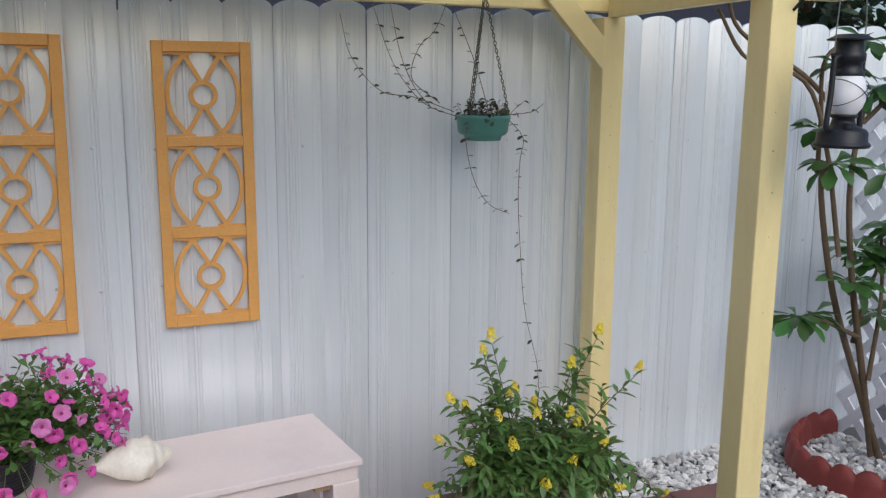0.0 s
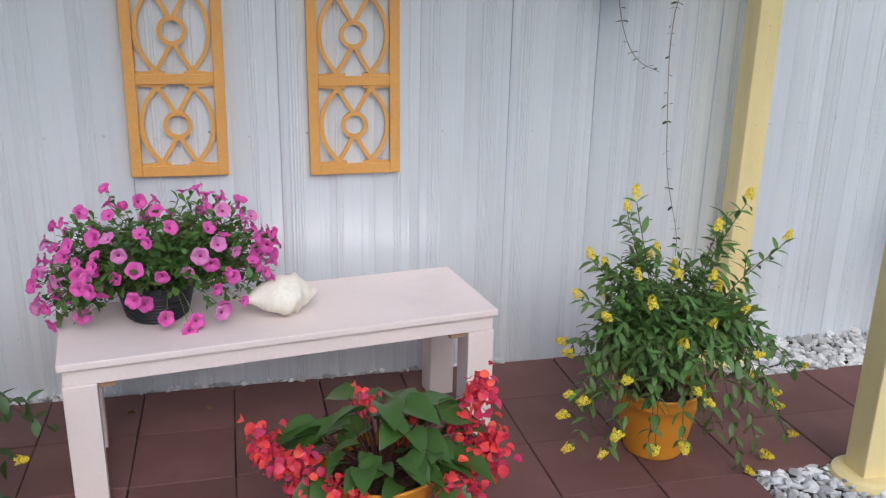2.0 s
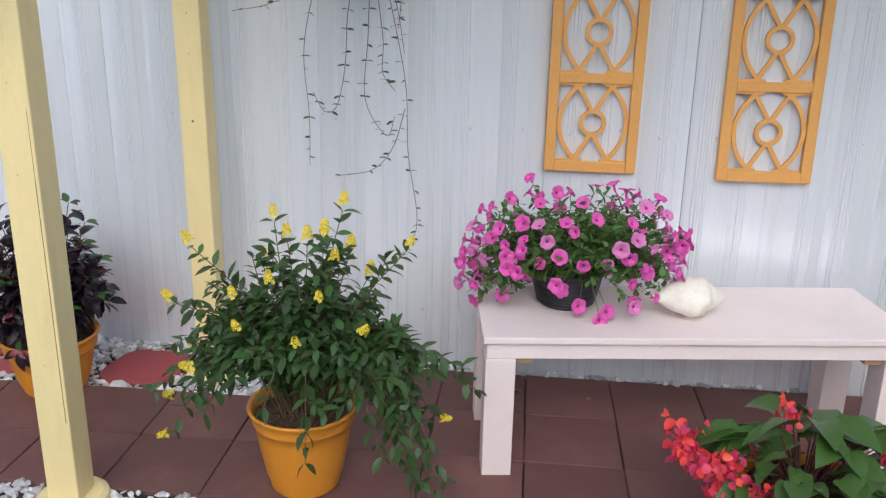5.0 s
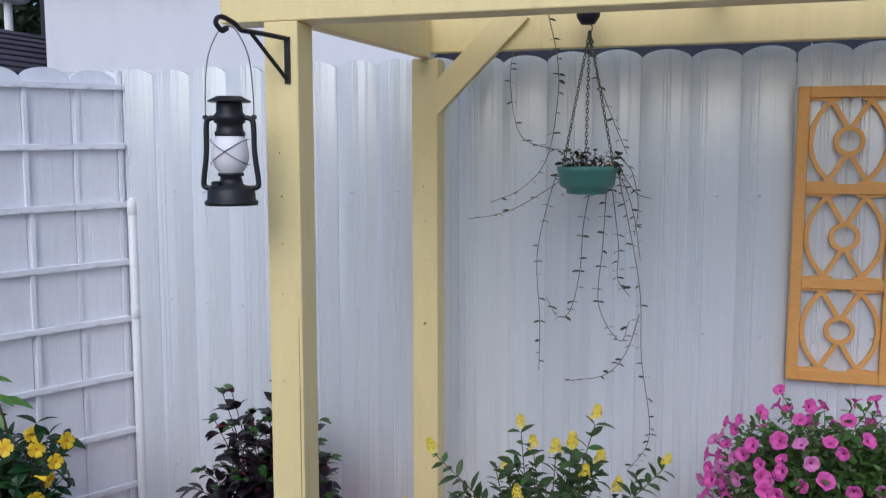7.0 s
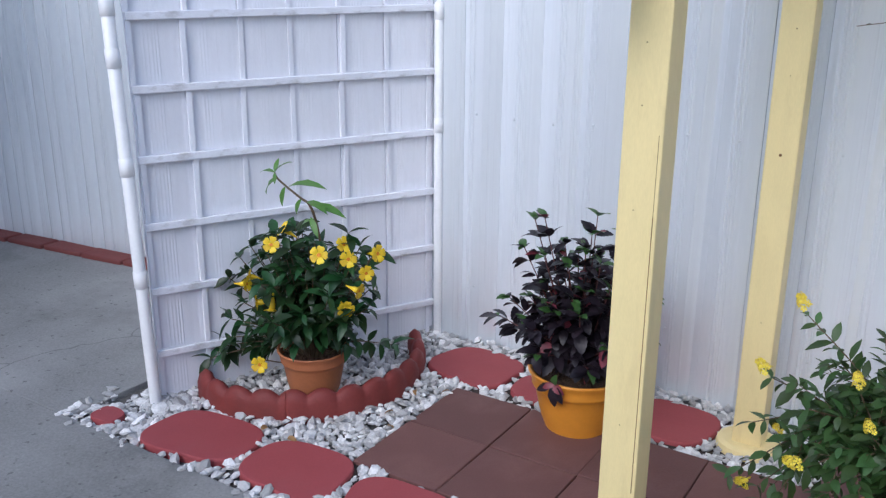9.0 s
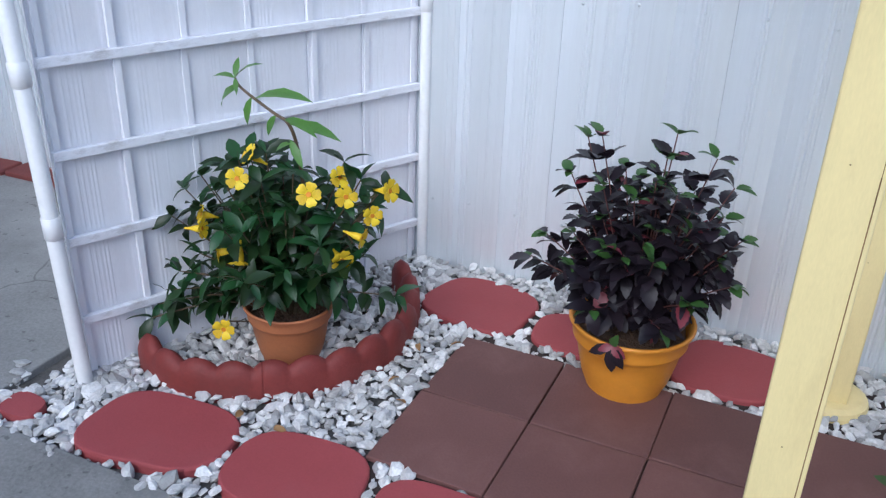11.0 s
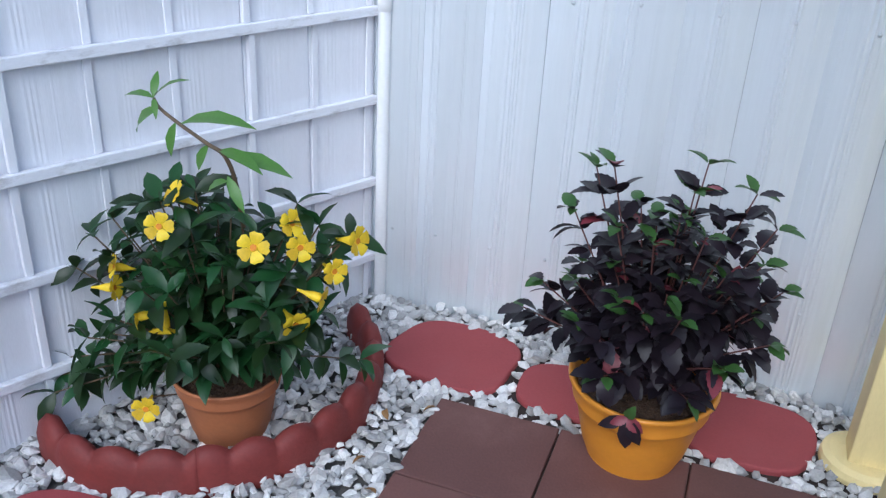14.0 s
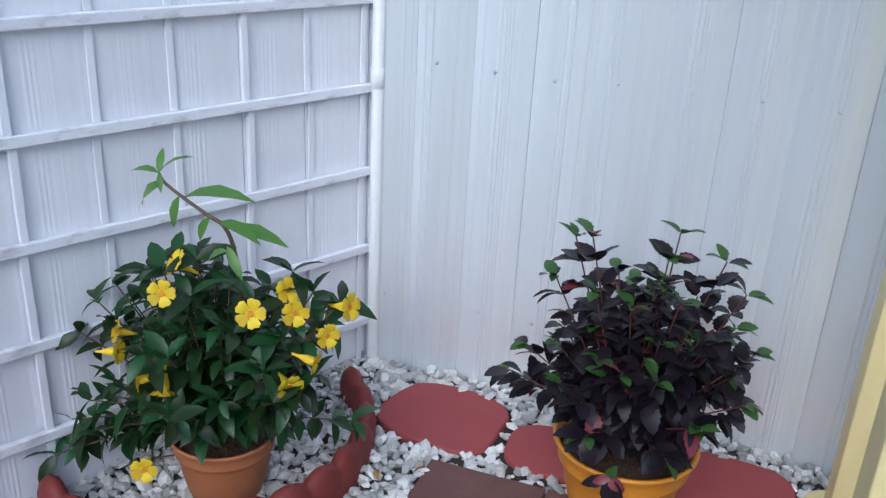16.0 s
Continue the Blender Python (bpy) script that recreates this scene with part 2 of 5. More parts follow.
cn.links.new(clear.outputs[0], blend.inputs[2])
cn.links.new(blend.outputs[0], cn.nodes["Material Output"].inputs[0])


# ---- builders ----
def part(name, bm, mat, parent=None, label="", smooth=False, pos=None):
    me = bpy.data.meshes.new(name)
    if isinstance(bm, tuple):
        me.from_pydata(bm[0], [], bm[1])
    else:
        bm.to_mesh(me)
        bm.free()
    for mm in (mat if isinstance(mat, (list, tuple)) else [mat]):
        me.materials.append(mm)
    if smooth:
        for p in me.polygons:
            p.use_smooth = True
    ob = new(name, me)
    if parent:
        ob.parent = parent
    if pos is not None:
        ob.matrix_basis = pos
    if label:
        tagged(ob, label)
    return ob


def thing(name, at, label, category, group="", turn=0.0):
    ob = new(name)
    ob.empty_display_size = 0.05
    ob.matrix_basis = pose(*at, 0, 0, turn)
    return tagged(ob, label, category, group)


def box(bm, x0, y0, z0, x1, y1, z1, bevel=0.0, m=None):
    r = bmesh.ops.create_cube(bm, size=1)
    vs = r["verts"]
    bmesh.ops.scale(bm, vec=(x1 - x0, y1 - y0, z1 - z0), verts=vs)
    bmesh.ops.translate(bm, vec=((x0 + x1) / 2, (y0 + y1) / 2, (z0 + z1) / 2), verts=vs)
    if bevel:
        es = list({e for v in vs for e in v.link_edges})
        vs = bmesh.ops.bevel(bm, geom=es, offset=bevel, segments=2, affect="EDGES", profile=0.5)["verts"]
    if m is not None:
        bmesh.ops.transform(bm, matrix=m, verts=list(vs))
    return bm


def boxed(*a, **k):
    return box(bmesh.new(), *a, **k)


def lathe(profile, n=32, wave=None):
    """A turned shape from (radius, height) pairs."""
    vs, fs = [], []
    for i, (r, z) in enumerate(profile):
        for j in range(n):
            a = 2 * math.pi * j / n
            rr = r * (1 + (wave(a, i) if wave else 0))
            vs.append((rr * math.cos(a), rr * math.sin(a), z))
    for i in range(len(profile) - 1):
        for j in range(n):
            k = (j + 1) % n
            fs.append((i * n + j, i * n + k, (i + 1) * n + k, (i + 1) * n + j))
    return vs, fs


def tube(points, radius, n=6, taper=1.0, geo=None):
    """A round bar through points; taper is the end's share of the radius."""
    vs, fs = geo if geo else ([], [])
    base = len(vs)
    pts = [Vector(p) for p in points]
    for i, p in enumerate(pts):
        d = (pts[min(i + 1, len(pts) - 1)] - pts[max(i - 1, 0)]).normalized()
        side = d.cross(Vector((0.31, 0.87, 0.39)))
        side = side.normalized() if side.length > 1e-4 else Vector((1, 0, 0))
        up = d.cross(side)
        r = radius * (1 + (taper - 1) * i / max(1, len(pts) - 1))
        for j in range(n):
            a = 2 * math.pi * j / n
            vs.append(tuple(p + side * (r * math.cos(a)) + up * (r * math.sin(a))))
    for i in range(len(pts) - 1):
        for j in range(n):
            k = (j + 1) % n
            fs.append((base + i * n + j, base + i * n + k, base + (i + 1) * n + k, base + (i + 1) * n + j))
    fs.append(tuple(base + j for j in range(n)))
    fs.append(tuple(base + (len(pts) - 1) * n + j for j in reversed(range(n))))
    return vs, fs


def curve_points(pts, n=24):
    """A smooth line through a few points."""
    P = [Vector(p) for p in pts]
    P = [P[0] * 2 - P[1]] + P + [P[-1] * 2 - P[-2]]
    out = []
    spans = len(P) - 3
    for i in range(n + 1):
        s = min(i / n * spans, spans - 1e-6)
        k = int(s)
        t = s - k
        a, b, c, d = P[k:k + 4]
        out.append(0.5 * ((2 * b) + (c - a) * t + (2 * a - 5 * b + 4 * c - d) * t * t + (3 * b - 3 * c + d - a) * t ** 3))
    return out


SHAPES = {
    "lance": ((0, 0.08), (0.22, 0.75), (0.5, 1.0), (0.78, 0.62), (1, 0.02)),
    "oval": ((0, 0.1), (0.18, 0.8), (0.5, 1.0), (0.82, 0.75), (1, 0.05)),
    "heart": ((0, 0.55), (0.12, 0.95), (0.4, 1.0), (0.75, 0.6), (1, 0.03)),
    "toothed": ((0, 0.08), (0.1, 0.62), (0.17, 0.58), (0.28, 0.98), (0.35, 0.86), (0.48, 1.0), (0.55, 0.82), (0.68, 0.82), (0.74, 0.58), (0.85, 0.5), (1, 0.02)),
    "spoon": ((0, 0.05), (0.3, 0.4), (0.65, 1.0), (0.88, 0.75), (1, 0.1)),
}


def leaf(geo, m, length, width, droop=0.25, fold=0.15, shape="oval"):
    """One leaf with a folded midrib and a drooping tip."""
    vs, fs = geo
    base = len(vs)
    for s, w in SHAPES[shape]:
        z = -droop * length * s * s
        y = length * s * (1 - 0.3 * droop * s)
        for q in (-1, 0, 1):
            vs.append(tuple(m @ Vector((q * w * width / 2, y, z + abs(q) * fold * width * w))))
    for i in range(len(SHAPES[shape]) - 1):
        for q in (0, 1):
            a = base + i * 3 + q
            fs.append((a, a + 1, a + 4, a + 3))


def facing(p, d, twist=0.0, up=None):
    """A pose at p whose y axis runs along d."""
    d = Vector(d).normalized()
    z = Vector(up) if up else Vector((0, 0, 1))
    x = d.cross(z)
    if x.length < 1e-3:
        x = Vector((1, 0, 0))
    x.normalize()
    z = x.cross(d)
    m = Matrix((x, d, z)).transposed().to_4x4()
    return Matrix.Translation(p) @ m @ pose(0, 0, 0, 0, twist, 0)


# ---- ground ----
GROUND = part("ground", boxed(-60, -60, -0.3, 60, 60, -0.06), M_CONCRETE)
tagged(GROUND, "grey weathered concrete yard around the patio", "ground", kind="structure")
drive = part("pavement", boxed(-9, -3, -0.06, 4.5, 1.99, 0.006, 0.004), M_CONCRETE)
tagged(drive, "grey cast concrete walk with a worn edge", "pavement", kind="structure")
drive_2 = part("pavement", boxed(-9, 1.99, -0.06, -3.3, 3.42, 0.006, 0.004), M_CONCRETE)
tagged(drive_2, "grey cast concrete walk beside the gate panel", "pavement", kind="structure")
bed = part("gravel_bed", boxed(-3.3, 1.99, -0.06, 4.5, 3.45, -0.018), M_BED)
tagged(bed, "grey sand under the white gravel", "ground", kind="structure")

# Unseen wall, added to cut low sky light and darken the fence's lower reflections.
back_wall = part("wall_unseen", boxed(-9.5, -2.9, -0.06, 5.5, -2.65, 1.95), M_BACK)
tagged(back_wall, "unseen plain beige wall added to block low sky light", "wall", kind="structure")

# Unseen slab, added only to keep light off the far-left fence and walk.
shade_slab = part("ceiling", boxed(-9.5, -2.9, 2.2, -4.9, 2.3, 2.3), M_BACK)
tagged(shade_slab, "unseen plain slab added over the concrete walk to shade the left fence", "ceiling", kind="structure")

# ---- boarded fence ----
PITCH = 0.165
LINE = ((3.9, 3.25), (1.5, 3.245), (0.0, 3.265), (-1.3, 3.33), (-2.2, 3.375), (-2.75, 3.36), (-3.6, 3.375), (-4.6, 3.335), (-5.7, 3.225), (-9.0, 2.9))


def fence_y(x):
    for (xa, ya), (xb, yb) in zip(LINE, LINE[1:]):
        if xb <= x <= xa:
            return ya + (yb - ya) * (xa - x) / (xa - xb)
    return LINE[0][1] if x > 0 else LINE[-1][1]


def board_mesh(w, h, rise, thick=0.012, seed=0, bow=0.015, bead=0.003, waves=0):
    """A slightly bowed board with a few thin beads and a rounded top, standing along x, its face towards -y."""
    rng = random.Random(seed)
    n = 96
    c0 = rng.uniform(0.12, 0.5)
    beads = [(c0 + 0.062 * q + rng.uniform(-0.012, 0.012), rng.uniform(0.014, 0.022), rng.uniform(0.6, 1.2)) for q in range(rng.choice((3, 4, 5)))]
    beads += [(rng.uniform(0.06, 0.95), rng.uniform(0.010, 0.03), rng.uniform(0.15, 0.45)) for _ in range(4)]
    cols = []
    for i in range(n + 1):
        u = i / n
        y = -bow * math.sin(math.pi * u) ** 0.8
        for c, sg, a in beads:
            y -= bead * a * math.exp(-((u - c) / sg) ** 2)
        if waves:
            y -= 0.022 * abs(math.sin(math.pi * waves * u)) ** 0.8
        top = h - rise * (1 - math.sqrt(max(0.0, 1 - (2 * u - 1) ** 2 * 0.92))) / (1 - math.sqrt(0.08))
        cols.append(((u - 0.5) * w, y, top))
    vs, fs = [], []
    for x, y, top in cols:
        vs += [(x, y, 0), (x, y, h * 0.5), (x, y, top), (x, thick, top), (x, thick, 0)]
    for i in range(n):
        a, b = i * 5, i * 5 + 5
        for k in range(4):
            fs.append((a + k, b + k, b + k + 1, a + k + 1))
    fs.append((0, 1, 2, 3, 4))
    fs.append(tuple(n * 5 + k for k in (4, 3, 2, 1, 0)))
    return vs, fs


def cap_rivet(r=0.006):
    return lathe([(0.0001, 0.004), (r * 0.6, 0.0032), (r, 0.0)], 8)


fence = tagged(new("wall_fence"), "tall white reeded board fence with scalloped tops", "fence", kind="structure")
B_MESH = []
for k in range(7):
    o = part("board", board_mesh(PITCH * 0.999, 1.955, 0.027, seed=k), M_FENCE, fence)
    B_MESH.append(o.data)
    bpy.data.objects.remove(o)
D_MESH = []
for k in range(2):
    o = part("board", board_mesh(PITCH * 0.999, 1.955, 0.034, seed=20 + k, waves=2), M_FENCE, fence)
    D_MESH.append(o.data)
    bpy.data.objects.remove(o)
rng = random.Random(5)
x, i = 3.8, 0
RIVET = None
while x > -8.8:
    y = fence_y(x)
    ang = math.degrees(math.atan2(fence_y(x - 0.1) - fence_y(x + 0.1), -0.2)) + 180
    b = new("board", B_MESH[rng.randrange(7)] if x > -3.2 else D_MESH[i % 2])
    b.parent = fence
    b.matrix_basis = pose(x, y + rng.uniform(-0.0015, 0.0015), -0.04, rng.uniform(-0.15, 0.15), rng.uniform(-0.1, 0.1), ang) @ Matrix.Diagonal((1, 1, 1 + rng.uniform(-0.003, 0.003), 1))
    for zz in (0.24, 0.95, 1.42):
        if RIVET is None:
            r = part("rivet", cap_rivet(), M_RIVET, fence, smooth=True)
            RIVET = r.data
        else:
            r = new("rivet", RIVET)
            r.parent = fence
        r.matrix_basis = pose(x + rng.choice((-0.02, 0.0, 0.01)), y - 0.0155, zz + rng.uniform(-0.012, 0.012), 90)
    x -= PITCH
    i += 1
for (xa, ya), (xb, yb) in zip(LINE, LINE[1:]):
    ln = math.hypot(xb - xa, yb - ya)
    bk = part("backing", boxed(0, 0.013, -0.04, ln, 0.03, 1.86), M_FENCE, fence)
    bk.matrix_basis = pose(xb, yb, 0, 0, 0, math.degrees(math.atan2(ya - yb, xa - xb)))
kerb = tagged(new("kerb"), "low row of weathered red bricks along the fence base", "kerb", kind="structure")
KM = None
for k in range(18):
    kx = -3.5 - 0.302 * k
    ky = fence_y(kx) - 0.105
    if KM is None:
        o = part("brick", boxed(-0.146, -0.062, -0.05, 0.146, 0.062, 0.03, 0.008), M_BRICK, kerb)
        KM = o.data
    else:
        o = new("brick", KM)
        o.parent = kerb
    slope = math.degrees(math.atan2(fence_y(kx + 0.1) - fence_y(kx - 0.1), 0.2))
    o.matrix_basis = pose(kx, ky + rng.uniform(-0.006, 0.006), rng.uniform(-0.006, 0.004), rng.uniform(-1, 1), rng.uniform(-1, 1), slope + rng.uniform(-1.5, 1.5))

# ---- gate panel of boards with battens ----
GA, GB = Vector((-3.15, 2.25, 0)), Vector((-2.675, 3.345, 0))
GL = (GB - GA).length
GANG = math.degrees(math.atan2(GB.y - GA.y, GB.x - GA.x))
gate = thing("garden_screen", (GA.x, GA.y, 0), "white painted board screen with battens and pipe posts", "screen", turn=GANG)
EDGES = (0.012, 0.2, 0.39, 0.582, 0.768, 0.965, 1.16, GL - 0.004)
for k, (e0, e1) in enumerate(zip(EDGES, EDGES[1:])):
    o = part("board", board_mesh(e1 - e0 - 0.005, 1.885, 0.036 if k < 6 else 0.008, seed=40 + k, bow=0.003, bead=0.0009), M_WHITE, gate)
    o.matrix_basis = pose((e0 + e1) / 2, 0.014 + rng.uniform(-0.001, 0.001), -0.015 + 0.0065 * k + rng.uniform(-0.003, 0.003))


def batten_z(k, xx):
    """Height of the k-th batten at xx along the screen: they fan out a little."""
    s = xx / GL
    return (0.178 + 0.232 * k) * (1 - s) + (0.143 + 0.2425 * k) * s


for k in range(8):
    st = part("batten", boxed(0.012, -0.012, -0.013, GL - 0.012, 0.006, 0.013, 0.003), M_BATTEN, gate)
    tilt = math.degrees(math.atan2(batten_z(k, GL) - batten_z(k, 0), GL))
    st.matrix_basis = pose(0, 0, batten_z(k, 0), rng.uniform(-4, 4), -tilt, 0)
for k, xx in enumerate((0.024,) + EDGES[1:7]):
    for j in range(8):
        z0 = max(batten_z(j - 1, xx) + 0.013, 0.0)
        z1 = batten_z(j, xx) - 0.013
        st = part("cover_strip", boxed(-0.009, -0.004 if k in (0, 1, 4) else 0.004, z0, 0.009, 0.0105, z1, 0.0015), M_WHITE, gate)
        st.matrix_basis = pose(xx + (0.0095 if k in (4, 5) else 0.0) + rng.uniform(-0.002, 0.002), 0.0, 0, 0, rng.uniform(-0.4, 0.4), 0)
for xx, top, r in ((-0.012, 1.40, 0.021), (GL + 0.0, 1.37, 0.017)):
    pole = part("pipe_post", lathe([(r, -0.04), (r, top), (r * 0.5, top + 0.012), (0.0005, top + 0.014)], 20), M_PIPE, gate, smooth=True)
    pole.matrix_basis = pose(xx, -0.02, 0, 0, -1.3 if xx < 0 else 0, 0)
    for zz in ((0.47, 0.86, 1.21, 1.37) if xx < 0 else (0.9, 1.34)):
        c = part("coupling", lathe([(r, zz - 0.03), (r * 1.14, zz - 0.028), (r * 1.14, zz + 0.028), (r, zz + 0.03)], 20), M_PIPE, pole, smooth=True)
tip = part("finial", lathe([(0.012, 1.40), (0.012, 1.43), (0.006, 1.47), (0.0005, 1.49)], 12), M_PIPE, gate, smooth=True)
tip.matrix_basis = pose(-0.012, -0.02, 0, 0, -1.3, 0)

# ---- pergola ----
pergola = thing("pergola", (0.4, 2.66, 0), "yellow painted timber pergola with an added, unseen translucent sheet on top", "pergola")


def yellow(name, x0, y0, z0, x1, y1, z1, parent=None):
    o = part(name, boxed(x0 - 0.4, y0 - 2.66, z0, x1 - 0.4, y1 - 2.66, z1, 0.004), M_YELLOW, parent or pergola)
    return o


POSTS = {"fl": (-1.394, 2.241), "bl": (-1.281, 3.097), "fr": (2.137, 2.218), "br": (2.147, 3.098)}
for key, (px, py) in POSTS.items():
    post = yellow("post", px - 0.046, py - 0.046, -0.02, px + 0.046, py + 0.046, 1.885)
    fl = part("base_flange", lathe([(0.0005, 0.03), (0.085, 0.03), (0.1, 0.022), (0.104, 0.008), (0.104, -0.02)], 28), M_YELLOW, post, smooth=False)
    fl.matrix_basis = pose(px - 0.4, py - 2.66, 0)
    for zz, nr in ((0.972, 0.0045 if key == "bl" else 0.0014), (1.33, 0.002), (1.45, 0.0025), (1.56, 0.002), (1.2, 0.0015), (0.45, 0.0015)):
        kn = part("nail_hole", lathe([(0.0003, 0.0012), (nr, 0.0)], 8), M_KNOT, post)
        kn.matrix_basis = pose(px - 0.4 - 0.003 + rng.uniform(-0.006, 0.006), py - 2.66 - 0.0462, zz, 90)
for cz, cl, cw in ((0.62, 0.34, 0.0009), (1.02, 0.12, 0.0005)):
    part("drying_crack", boxed(-1.357 - cw - 0.4, 2.1944 - 2.66, cz - cl, -1.357 + cw - 0.4, 2.1952 - 2.66, cz + cl), M_KNOT, pergola)
yellow("front_beam", -1.56, 2.195, 1.885, 2.42, 2.285, 2.03)
yellow("back_beam", -1.345, 3.075, 1.905, 2.3, 3.115, 2.04)
sb = part("side_beam", boxed(-0.02, 0, 0, 0.02, 0.772, 0.145, 0.004), M_YELLOW, pergola)
sb.matrix_basis = pose(-1.375 - 0.4, 2.287 - 2.66, 1.885, 0, 0, -7.2)
yellow("side_beam", 2.127, 2.287, 1.885, 2.167, 3.073, 2.03)
for px, sgn in ((-1.281, 1), (2.147, -1)):
    bm = bmesh.new()
    box(bm, -0.043, -0.02, 0.085, 0.043, 0.02, 0.53, 0.003)
    br = part("brace", bm, M_YELLOW, pergola)
    br.matrix_basis = pose(px - sgn * 0.05 - 0.4, 3.0725 - 2.66, 1.66, 0, sgn * 45, 0)
for px in (-0.35, 0.75, 1.7):
    yellow("joist", px, 2.2, 2.04, px + 0.04, 3.2, 2.13)
# Unseen sheet, added to dim and warm the light; stops short of the fence.
part("cover", boxed(-1.98, -0.56, 2.132, 2.05, 0.12, 2.14), M_COVER, pergola, "unseen translucent sheet added to temper light on the fence")

# ---- houses beyond the fence ----
house = thing("neighbour_house", (-6.12, 7.0, 0), "white stucco neighbour house behind the fence", "house")
part("wall", boxed(0, 0, -0.06, 3.6, 3.0, 3.3), M_HOUSE, house)
part("roof", boxed(-0.5, -0.25, 3.3, 3.62, 3.6, 3.42), M_ROOF, house)
part("fascia", boxed(-0.5, -0.27, 3.28, 3.62, -0.252, 3.44), M_WHITE, house)
dark_house = thing("shingled_house", (-2.4, 6.4, 0), "low house with a dark shingle roof beyond the fence", "house")
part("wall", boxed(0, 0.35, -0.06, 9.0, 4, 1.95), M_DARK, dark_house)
roof = part("roof", boxed(-0.1, 0, -0.06, 9.2, 3.4, 0.0), M_ROOF_DARK, dark_house)
roof.matrix_basis = pose(0, 0, 1.95, 24)
course = part("shingle_course", boxed(0, 0, 0, 9.3, 0.2, 0.018), M_ROOF_DARK, roof)
for k in range(1, 17):
    o = new("shingle_course", course.data)
    o.parent = roof
    o.matrix_basis = pose(-0.1, 0.195 * k, 0.004, 2.5)
course.matrix_basis = pose(-0.1, 0, 0.004, 2.5)
shed = thing("garden_shed", (-7.86, 6.0, 0), "cream sided shed with a dark shingle roof", "shed", turn=-7)
g = ([(-1.3, 0, 0), (1.3, 0, 0), (1.3, 0, 2.25), (0, 0, 2.86), (-1.3, 0, 2.25), (-1.3, 2.7, 0), (1.3, 2.7, 0), (1.3, 2.7, 2.25), (0, 2.7, 2.86), (-1.3, 2.7, 2.25)],
     [(0, 1, 2, 3, 4), (9, 8, 7, 6, 5), (1, 6, 7, 2), (0, 4, 9, 5), (2, 7, 8, 3), (3, 8, 9, 4), (0, 5, 6, 1)])
part("wall", g, M_SIDING, shed)
for k in range(20):
    zz = 0.14 * k + 0.02
    half = 1.3 if zz < 2.2 else max(0.05, 1.3 * (2.84 - zz) / 0.62)
    part("siding_board", boxed(-half, -0.022, zz, half, -0.002, zz + 0.132), M_SIDING, shed)
for sgn in (1, -1):
    sl = part("roof", boxed(0, -0.15, 0, 1.62, 2.85, 0.035), M_ROOF, shed)
    sl.matrix_basis = pose(0, 0, 2.89, 0, 25, 0) if sgn > 0 else pose(0, 2.7, 2.89, 0, 25, 180)
    for k in range(9):
        c = part("shingle_course", boxed(0, -0.16, 0, 0.2, 2.86, 0.016), M_ROOF, sl)
        c.matrix_basis = pose(0.18 * k, 0, 0.038, 0, -6, 0)
    part("fascia", boxed(0, -0.17, -0.06, 1.62, -0.155, 0.04), M_SIDING, sl)
carport = thing("carport", (-7.2, 9.4, 0), "open carport, its shaded inside painted near-black, with a white sloping fascia", "carport")
# Near-black sheet: the shade inside the open carport is put into its colour.
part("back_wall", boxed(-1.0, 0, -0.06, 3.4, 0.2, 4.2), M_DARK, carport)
fas = part("fascia", boxed(0, -0.08, 0, 2.6, -0.01, 0.11), M_WHITE, carport)
fas.matrix_basis = pose(-0.6, 0, 2.75, 0, -33, 0)
lamp_post = thing("yard_light", (-7.6, 8.2, 0), "white globe yard light on a post", "lamp")
part("post", lathe([(0.05, -0.06), (0.045, 3.25)], 12), M_PIPE, lamp_post)
part("shade", lathe([(0.001, 3.45), (0.2, 3.42), (0.25, 3.3), (0.2, 3.25), (0.001, 3.25)], 16), M_PIPE, lamp_post)


def far_tree(x, y, h, r, n, seed):
    rg = random.Random(seed)
    t = thing("tree", (x, y, -0.06), "dense dark green tree beyond the houses", "tree", "trees beyond the fence")
    part("trunk", tube(curve_points([(0, 0, 0), (0.1, 0, h * 0.3), (-0.1, 0.1, h * 0.6)], 8), 0.18, 8, 0.5), M_STEM, t)
    limbs = ([], [])
    geo = ([], [])
    for _ in range(9):
        a = rg.uniform(0, 6.28)
        e = Vector((math.cos(a) * r * rg.uniform(0.4, 0.9), math.sin(a) * r * rg.uniform(0.4, 0.9), h * rg.uniform(0.5, 0.95)))
        tube(curve_points([(0, 0, h * 0.35), e * 0.5 + Vector((0, 0, h * 0.2)), e], 6), 0.07, 5, 0.3, limbs)
    for _ in range(n):
        d = Vector((rg.gauss(0, 1), rg.gauss(0, 1), rg.gauss(0, 1))).normalized() * (rg.random() ** 0.4)
        k = 1 + 0.25 * noise.noise(d * 2.3 + Vector((seed, 0, 0)))
        p = Vector((d.x * r * k, d.y * r * k, h * 0.62 + d.z * h * 0.38 * k))
        leaf(geo, facing(p, (rg.gauss(0, 1), rg.gauss(0, 1), rg.gauss(-0.2, 0.7)), rg.uniform(-60, 60)), rg.uniform(0.24, 0.42), rg.uniform(0.12, 0.2))
    part("limbs", limbs, M_STEM, t)
    tagged(part("crown", geo, M_LEAF_FAR, t), kind="stuff")


far_tree(-13.5, 12.5, 8.5, 3.6, 4200, 1)
far_tree(-9.0, 13.5, 9.0, 3.6, 4200, 2)
far_tree(-4.5, 14.5, 8.0, 3.4, 3000, 4)
far_tree(11.0, 12.0, 4.6, 2.2, 1600, 3)

